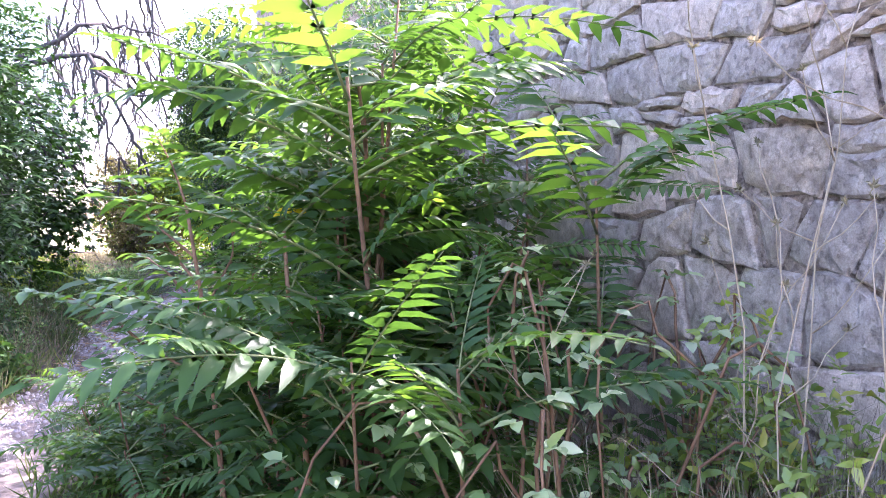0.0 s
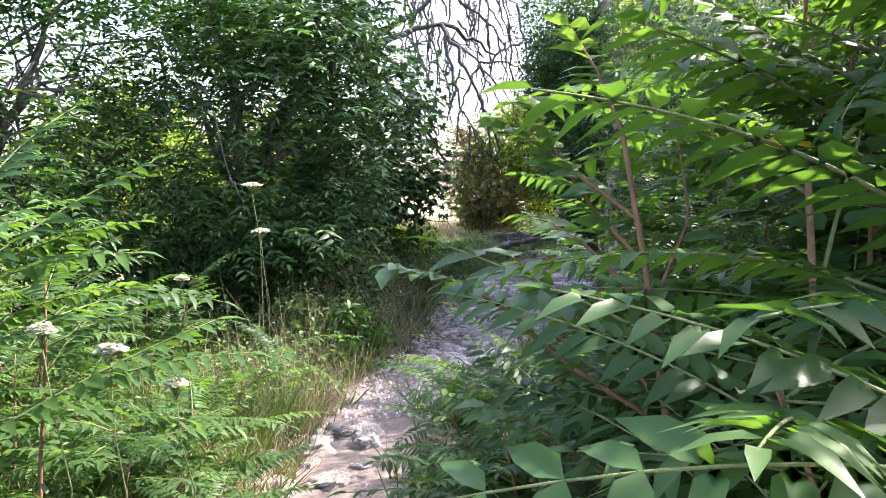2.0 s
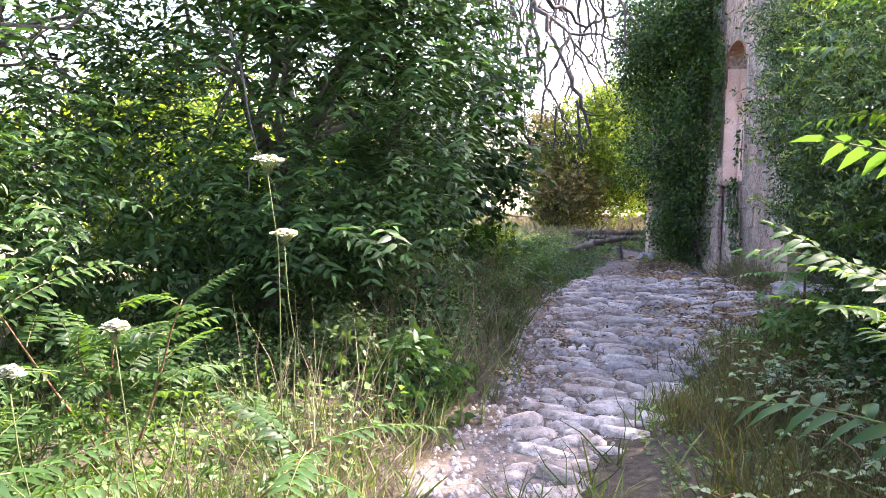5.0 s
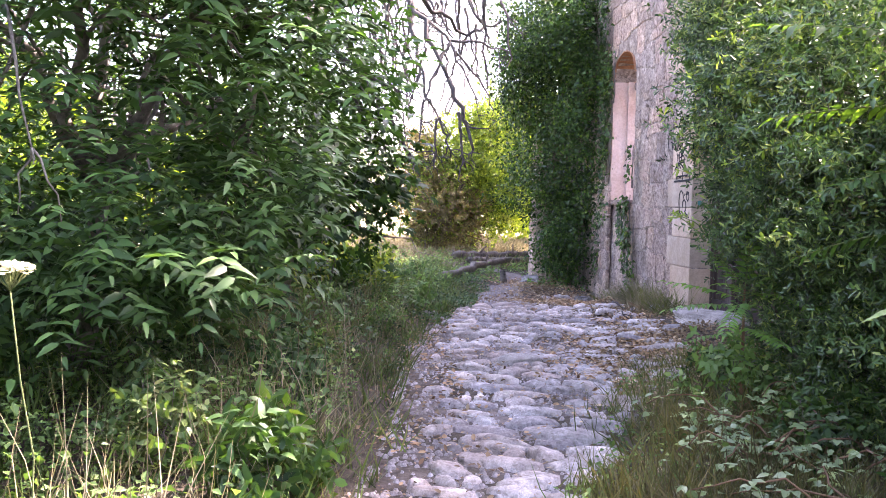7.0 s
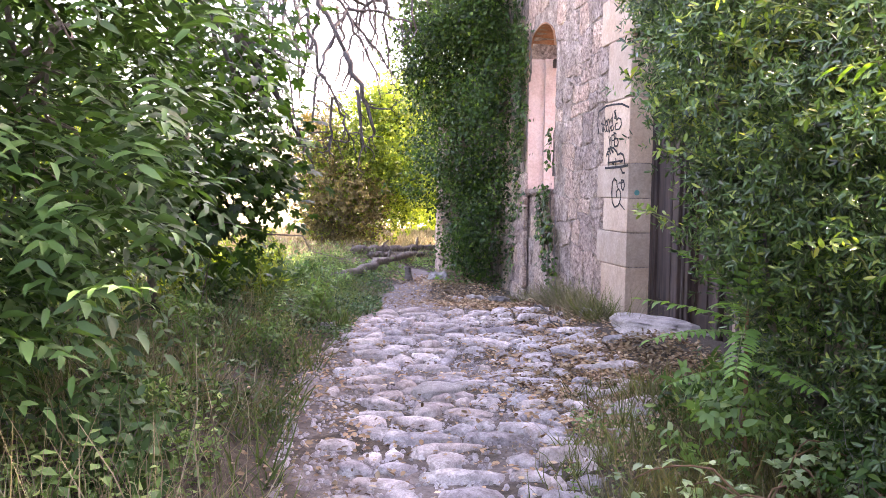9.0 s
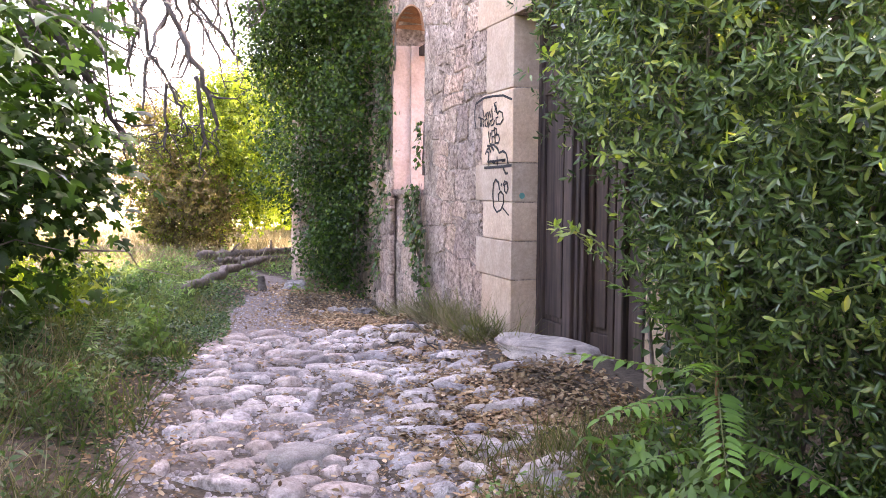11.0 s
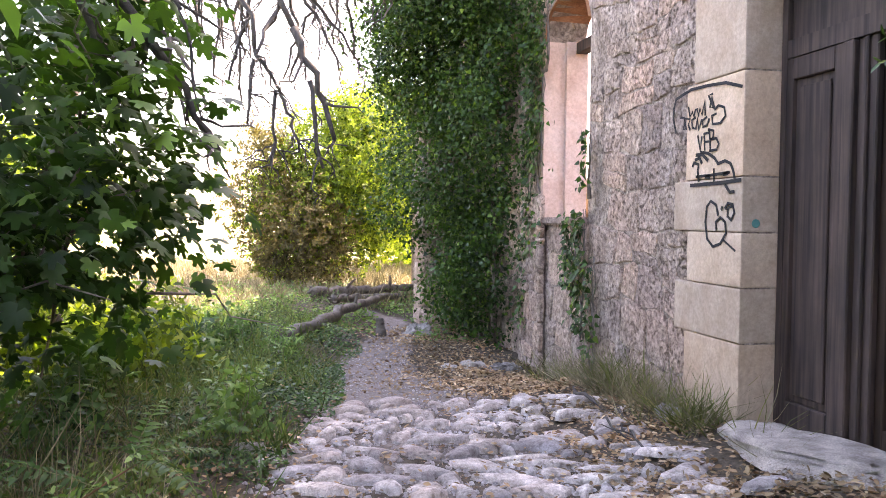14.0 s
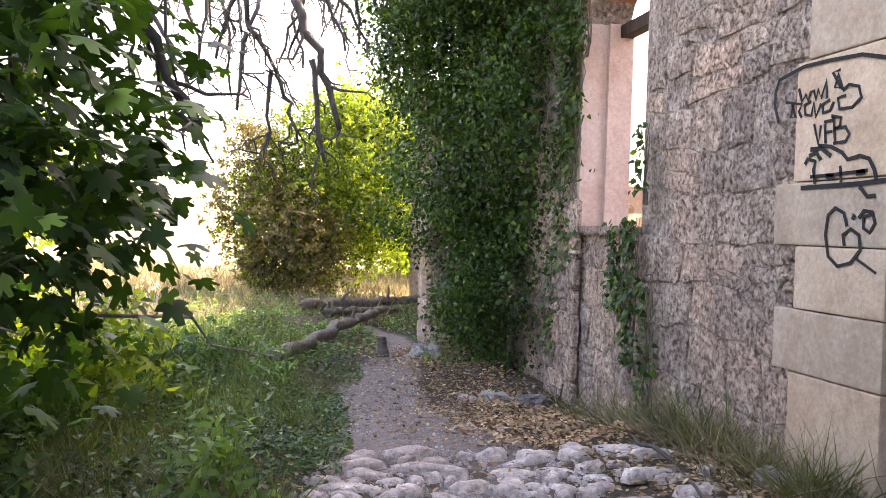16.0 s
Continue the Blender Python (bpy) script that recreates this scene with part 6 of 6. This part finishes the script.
def left_bank(x0, x1, y0, y1, margin, power=0.0):
    def f(rng, n):
        x, y = rng.uniform(x0, x1, n), rng.uniform(y0, y1, n)
        patch = np.sin(2.3 * x + 1.1 * y) * np.sin(1.9 * y - 0.7 * x) + rng.uniform(-1, 1, n) > power
        return x, y, outside_path(x, y, margin) & patch & (x < 0.0)
    return f


tuft_field("dry_grass", "tall dry straw-coloured grass beside the path", 1300, left_bank(-5.0, -3.2, -8.6, 1.0, 0.1, 0.15), 0.15, 0.55, M_STRAW, 201, 0.0045, 0.8)
tuft_field("green_grass", "green grass and weeds under the trees", 4200, left_bank(-7.5, -2.6, -13.0, 9.0, -0.02, -0.4), 0.12, 0.42, M_GRASS, 202, 0.009, 0.5)
tuft_field("tall_grass", "long green grass under the fig tree", 1900, left_bank(-5.8, -2.3, -3.5, 8.0, 0.02, 0.1), 0.15, 0.5, M_OLIVE, 232, 0.005, 1.0)
tuft_field("start_bank", "long green grass and weeds on the bank", 1800, left_bank(-6.0, -3.9, -13.0, -8.0, 0.1, -0.4), 0.15, 0.5, M_GRASS, 233, 0.008, 0.55)
tuft_field("grass_edge", "short mixed grass at the lane's right edge", 2400, left_bank(-2.6, -0.3, -9.0, -2.6, -0.1, 0.0), 0.08, 0.3, M_OLIVE, 203, 0.006, 0.5)
tuft_field("dry_edge", "short dry grass among fallen leaves", 2200, left_bank(-2.4, -0.3, -8.0, -2.8, 0.0, 0.2), 0.08, 0.25, M_STRAW, 204, 0.005, 0.6)
tuft_field("wall_grass", "dry and green grass tufts at the foot of the wall", 210, lambda rng, n: (rng.normal(-0.24, 0.11, n), rng.normal(1.55, 0.75, n), np.ones(n, bool)), 0.12, 0.5, M_STRAW, 205, 0.005, 0.95)
tuft_field("wall_weeds", "green weeds at the foot of the wall", 130, lambda rng, n: (rng.normal(-0.18, 0.09, n), np.concatenate([rng.normal(1.9, 0.8, n - 30), rng.normal(0.2, 0.1, 30)]), np.ones(n, bool)), 0.12, 0.5, M_OLIVE, 206, 0.006, 0.85)
tuft_field("rusty_weeds", "rusty dry weeds at the lane's right edge", 1300, left_bank(-2.5, -1.0, -9.0, -4.6, 0.0, 0.0), 0.12, 0.38, M_DRYVINE, 241, 0.006, 0.6)
tuft_field("verge_grass", "dry grass leaning over the path's left edge", 420, lambda rng, n: (rng.uniform(-4.5, -3.95, n), rng.uniform(-11.4, -7.6, n), np.ones(n, bool)), 0.12, 0.4, M_STRAW, 242, 0.006, 0.6)
tuft_field("meadow", "dry sunlit meadow grass beyond the trees", 3200, lambda rng, n: (rng.uniform(-9, 2, n), rng.uniform(9.5, 24, n), np.ones(n, bool)), 0.12, 0.45, M_STRAW, 207, 0.014, 0.5)
tuft_field("start_grass", "green grass round the saplings by the wall", 1100, lambda rng, n: (rng.uniform(-2.6, -0.8, n), rng.uniform(-14.2, -9, n), np.ones(n, bool)), 0.1, 0.4, M_GRASS, 208, 0.007, 0.5)

tuft_field("tall_straw", "tall thin dry grass stems with bent tips", 400, left_bank(-4.9, -3.6, -9.0, -1.0, 0.3, 0.2), 0.5, 0.95, M_STRAW, 209, 0.005, 0.22, 3)
# low leafy ground cover
def ground_cover(name, label, n, x0, x1, y0, y1, leaf, mat, height, margin, seed):
    rng = np.random.default_rng(seed)
    x, y = rng.uniform(x0, x1, n), rng.uniform(y0, y1, n)
    patch = np.sin(3.1 * x + 0.6 * y) * np.sin(2.2 * y) + rng.uniform(-1, 1, n) > -0.25
    k = outside_path(x, y, margin) & patch
    x, y = x[k], y[k]
    z = ground_z(x, y) + rng.uniform(0.01, 1.0, len(x)) ** 1.6 * height * (0.55 + 0.45 * np.sin(2.7 * x) * np.sin(3.3 * y))
    bag = Leaves()
    ln = leaf * rng.uniform(0.6, 1.3, len(x))
    d = rng.normal(size=(len(x), 3)) * np.array((1, 1, 0.35))
    bag.add(np.stack([x, y, z], 1), d, np.tile((0, 0, 1.0), (len(x), 1)) + rng.normal(0, .4, (len(x), 3)), ln, ln * 0.62)
    return tagged(part(name, bag.mesh(name, LEAF_PLAIN), mat), label, "undergrowth", kind="stuff")


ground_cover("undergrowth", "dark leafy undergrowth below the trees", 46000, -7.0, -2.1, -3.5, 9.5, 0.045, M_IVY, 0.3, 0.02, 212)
ground_cover("ground_ivy", "low glossy ivy creeping to the edge of the dirt path", 22000, -3.8, -1.9, -0.2, 7.0, 0.05, M_COVER, 0.17, -0.1, 218)
ground_cover("tall_weeds", "tall mixed weeds between the fig tree and the path", 11000, -5.6, -2.9, -3.5, 7.0, 0.055, M_COVER, 0.5, 0.3, 217)
ground_cover("weeds", "mixed green weeds on the grass bank", 42000, -7.5, -3.8, -13.5, -3.5, 0.055, M_BRAMBLE, 0.5, 0.25, 213)
ground_cover("edge_weeds", "low weeds at the lane's right edge", 13000, -2.7, -0.3, -9.5, -3.2, 0.042, M_BRAMBLE, 0.15, -0.02, 214)
ground_cover("start_weeds", "leafy weeds at the foot of the boulder wall", 16000, -2.7, -0.75, -14.3, -9.2, 0.06, M_BRAMBLE, 0.55, -0.1, 215)
ground_cover("far_weeds", "green weeds round the fallen logs", 12000, -4.5, -0.3, 6.0, 12.5, 0.07, M_BRAMBLE, 0.3, 0.1, 216)

# fallen leaves
rng = np.random.default_rng(221)
lx = np.concatenate([rng.normal(-0.95, 0.5, 6200), rng.normal(-0.5, 0.3, 3200), rng.normal(-0.85, 0.4, 5200), rng.uniform(-3.6, -0.5, 1800), rng.normal(-3.3, 0.3, 1200), rng.uniform(-1.2, -0.1, 1800), rng.normal(-1.5, 0.5, 1200), rng.uniform(-1.7, -0.1, 3500)])
ly = np.concatenate([rng.normal(-2.7, 1.1, 6200), rng.uniform(0.2, 4.5, 3200), rng.uniform(1.8, 7.5, 5200), rng.uniform(-6, 3, 1800), rng.uniform(-5, 3, 1200), rng.uniform(-2.8, 0.4, 1800), rng.uniform(1.8, 8, 1200), rng.uniform(-4.2, -0.9, 3500)])
k = lx < -0.06
lx, ly = lx[k], ly[k]
bag = Leaves()
ln = rng.uniform(0.022, 0.058, len(lx))
bag.add(np.stack([lx, ly, ground_z(lx, ly) + rng.uniform(0.012, 0.05, len(lx))], 1), rng.normal(size=(len(lx), 3)) * np.array((1, 1, 0.25)), np.tile((0, 0, 1.0), (len(lx), 1)) + rng.normal(0, .35, (len(lx), 3)), ln, ln * 0.6)
tagged(part("leaf_litter", bag.mesh("leaf_litter", LEAF_OVAL), M_LITTER), "brown fallen leaves lying on the cobbles", "leaf litter", kind="stuff")
# crumbled leaf bits and twigs in the dirt
lx, ly = rng.uniform(-3.7, -0.3, 9000), rng.uniform(-7.5, 6.5, 9000)
k = np.abs(lx - path_middle(ly)) < path_half(ly) + 0.35
lx, ly = lx[k], ly[k]
bag = Leaves()
ln = rng.uniform(0.008, 0.03, len(lx))
bag.add(np.stack([lx, ly, ground_z(lx, ly) + rng.uniform(0.006, 0.03, len(lx))], 1), rng.normal(size=(len(lx), 3)) * np.array((1, 1, 0.25)), np.tile((0, 0, 1.0), (len(lx), 1)) + rng.normal(0, .35, (len(lx), 3)), ln, ln * 0.45)
tagged(part("leaf_crumbs", bag.mesh("leaf_crumbs", LEAF_PLAIN), M_LITTER), "crumbled brown leaf bits in the path dirt", "leaf litter", kind="stuff")


# white umbel flowers on stalks
def umbel(x, y, z, r, label="white flat flower head of wild carrot on a thin stalk"):
    rng = np.random.default_rng(int(abs(x * 1000) + abs(y * 100)))
    ob = thing("wild_carrot", (0, 0, 0), label, "flower", "wild carrot flowers")
    foot = (x + 0.05, y + 0.1, gz(x, y))
    rays = [(bent_line(rng, foot, (x, y, z - 0.05), 6, 0, 0.02), np.linspace(0.004, 0.0025, 6))]
    bag = Leaves()
    for k in range(150):
        a, q = rng.uniform(0, 6.28), math.sqrt(rng.uniform(0, 1)) * r
        c = np.array((x + q * math.cos(a), y + q * math.sin(a), z + 0.02 * math.cos(q / r * 1.5) + rng.uniform(-.006, .006)))
        if k % 4 == 0:
            rays.append((np.array([(x, y, z - 0.05), c]), 0.0012))
        bag.add([c], [(math.cos(a * 7), math.sin(a * 7), 0.1)], [(rng.normal(0, .5), rng.normal(0, .5), 1.0)], [0.02], [0.02])
    part("flower_head", bag.mesh("flower_head", LEAF_OVAL), M_UMBEL, ob)
    part("stalk", tubes_mesh("stalk", rays, 4), M_GREENSTEM, ob)


umbel(-4.445, -7.7, 1.195, 0.055)
umbel(-4.40, -8.06, 1.515, 0.06)
for x, y, z in ((-4.2, -11.1, 1.08), (-4.05, -11.0, 1.0), (-4.3, -11.4, 0.75), (-4.0, -10.6, 0.8), (-4.6, -9.7, 0.75), (-4.75, -9.2, 0.9), (-4.55, -9.0, 1.0)):
    umbel(x, y, z, 0.03, "small creamy flower head on a thin weed stalk")


# tall dry weed stalks in front of the boulder wall
def dry_stalk(seed, x, y, h, lean_x, lean_y):
    rng = np.random.default_rng(seed)
    ob = thing("dry_stalk", (0, 0, 0), "tall dry branching weed stalk with withered flower heads", "weed", "dry weed stalks")
    ln = bent_line(rng, (x, y, gz(x, y)), (x + lean_x, y + lean_y, h), 9, 0.04, 0.03)
    part("stem", tubes_mesh("stem", [(ln, np.linspace(0.0034, 0.0016, 9))], 5), M_DRYSTEM, ob)
    for k in range(6):
        j = 3 + k
        j = min(j, 8)
        tip = ln[j] + np.array((rng.normal(0, 0.16), rng.normal(0, 0.16), rng.uniform(0.1, 0.3)))
        br = part("side_branch", tubes_mesh("side_branch", [(bent_line(rng, ln[j], tip, 5, -0.08, 0.04), np.linspace(0.002, 0.0012, 5))], 4), M_DRYSTEM, ob)
        bag = Leaves()
        for q in range(14):
            v = unit(rng.normal(size=3) + np.array((0, 0, 0.6)))
            bag.add([tip], [v], [rng.normal(size=3)], [rng.uniform(0.012, 0.028)], [0.008])
        part("flower_head", bag.mesh("flower_head", LEAF_PLAIN), M_STRAW, br)
    return ob


M_DRYSTEM = bark_material("dry_stem", (0.30, 0.22, 0.13), (0.5, 0.40, 0.26), 14.0)
for k, (x, y, h, lx_, ly_) in enumerate(((-1.25, -12.9, 2.2, 0.35, -0.1), (-1.45, -13.2, 1.9, 0.5, 0.3), (-1.1, -13.0, 2.3, -0.25, 0.2), (-1.5, -13.0, 1.5, 0.4, 0.1), (-1.35, -13.3, 2.0, 0.15, -0.1), (-1.6, -12.8, 1.3, -0.2, 0.1))):
    dry_stalk(400 + k, x, y, h, lx_, ly_)
# dry straw, and weed clumps whose bright colour stands in for sunlight here
tuft_field("sunny_weeds", "pale dry weeds and grass at the foot of the boulder wall", 1000, lambda rng, n: (rng.uniform(-1.7, -0.75, n), rng.uniform(-13.7, -12.3, n), np.ones(n, bool)), 0.35, 1.1, M_STRAW, 231, 0.007, 0.6)

for k, (x, y, h) in enumerate(((-0.95, -12.7, 1.1), (-0.85, -12.4, 1.25), (-1.05, -13.0, 0.95), (-0.8, -12.9, 1.1), (-1.2, -12.7, 0.9), (-1.15, -13.2, 1.0))):
    small_leaf_bush(650 + k, "weed_clump", "weed clump coloured as sunlit among dry stalks", "weed", [(x, y, gz(x, y) + h * 0.55, 0.2, 0.2, h * 0.5)], 26, 4, 0.055, M_SHOOT, (x, y, gz(x, y) - 0.01), [(x + .1, y, gz(x, y) + h), (x - .1, y + .1, gz(x, y) + h * .9)], 0.006, 0.08, LEAF_FINE, 0.45, 0.2, 0.2, 5)

# single yellow leaf caught among the saplings
bag = Leaves()
bag.add([(-2.185, -11.4, 1.58)], [(-0.8, -0.3, -0.2)], [(0.1, -0.7, 0.8)], [0.09], [0.05])
bag.add([(-2.185, -11.4, 1.58)], [(0.8, -0.2, -0.2)], [(0.1, -0.7, 0.8)], [0.07], [0.045])
tagged(part("yellow_leaf", bag.mesh("yellow_leaf", LEAF_FINE), M_YELLOW), "bright yellow withered leaf hanging on a sapling", "leaf")


# dead sticks on the ground below the wall
def stick(seed, a, b2, r, label):
    rng = np.random.default_rng(seed)
    ln = bent_line(rng, (*a, gz(a[0], a[1]) + 0.03), (*b2, gz(b2[0], b2[1]) + 0.03), 8, 0.02, 0.05)
    side = bent_line(rng, ln[4], ln[4] + np.array((-0.15, 0.2, 0.03)), 4, 0, 0.05)
    tagged(part("fallen_branch", tubes_mesh("fallen_branch", [(ln, np.linspace(r, r * 0.4, 8)), (side, np.linspace(r * 0.5, r * 0.2, 4))], 6), M_DEADWOOD), label, "branch")


stick(501, (-0.5, 1.7), (-0.66, 0.25), 0.018, "thin dead branch lying on leaves by the wall")
stick(502, (-0.45, 0.9), (-0.8, -0.35), 0.014, "broken dry twig lying on the cobbles")
stick(503, (-0.35, 2.6), (-0.8, 2.2), 0.012, "short dry twig in the leaf litter")
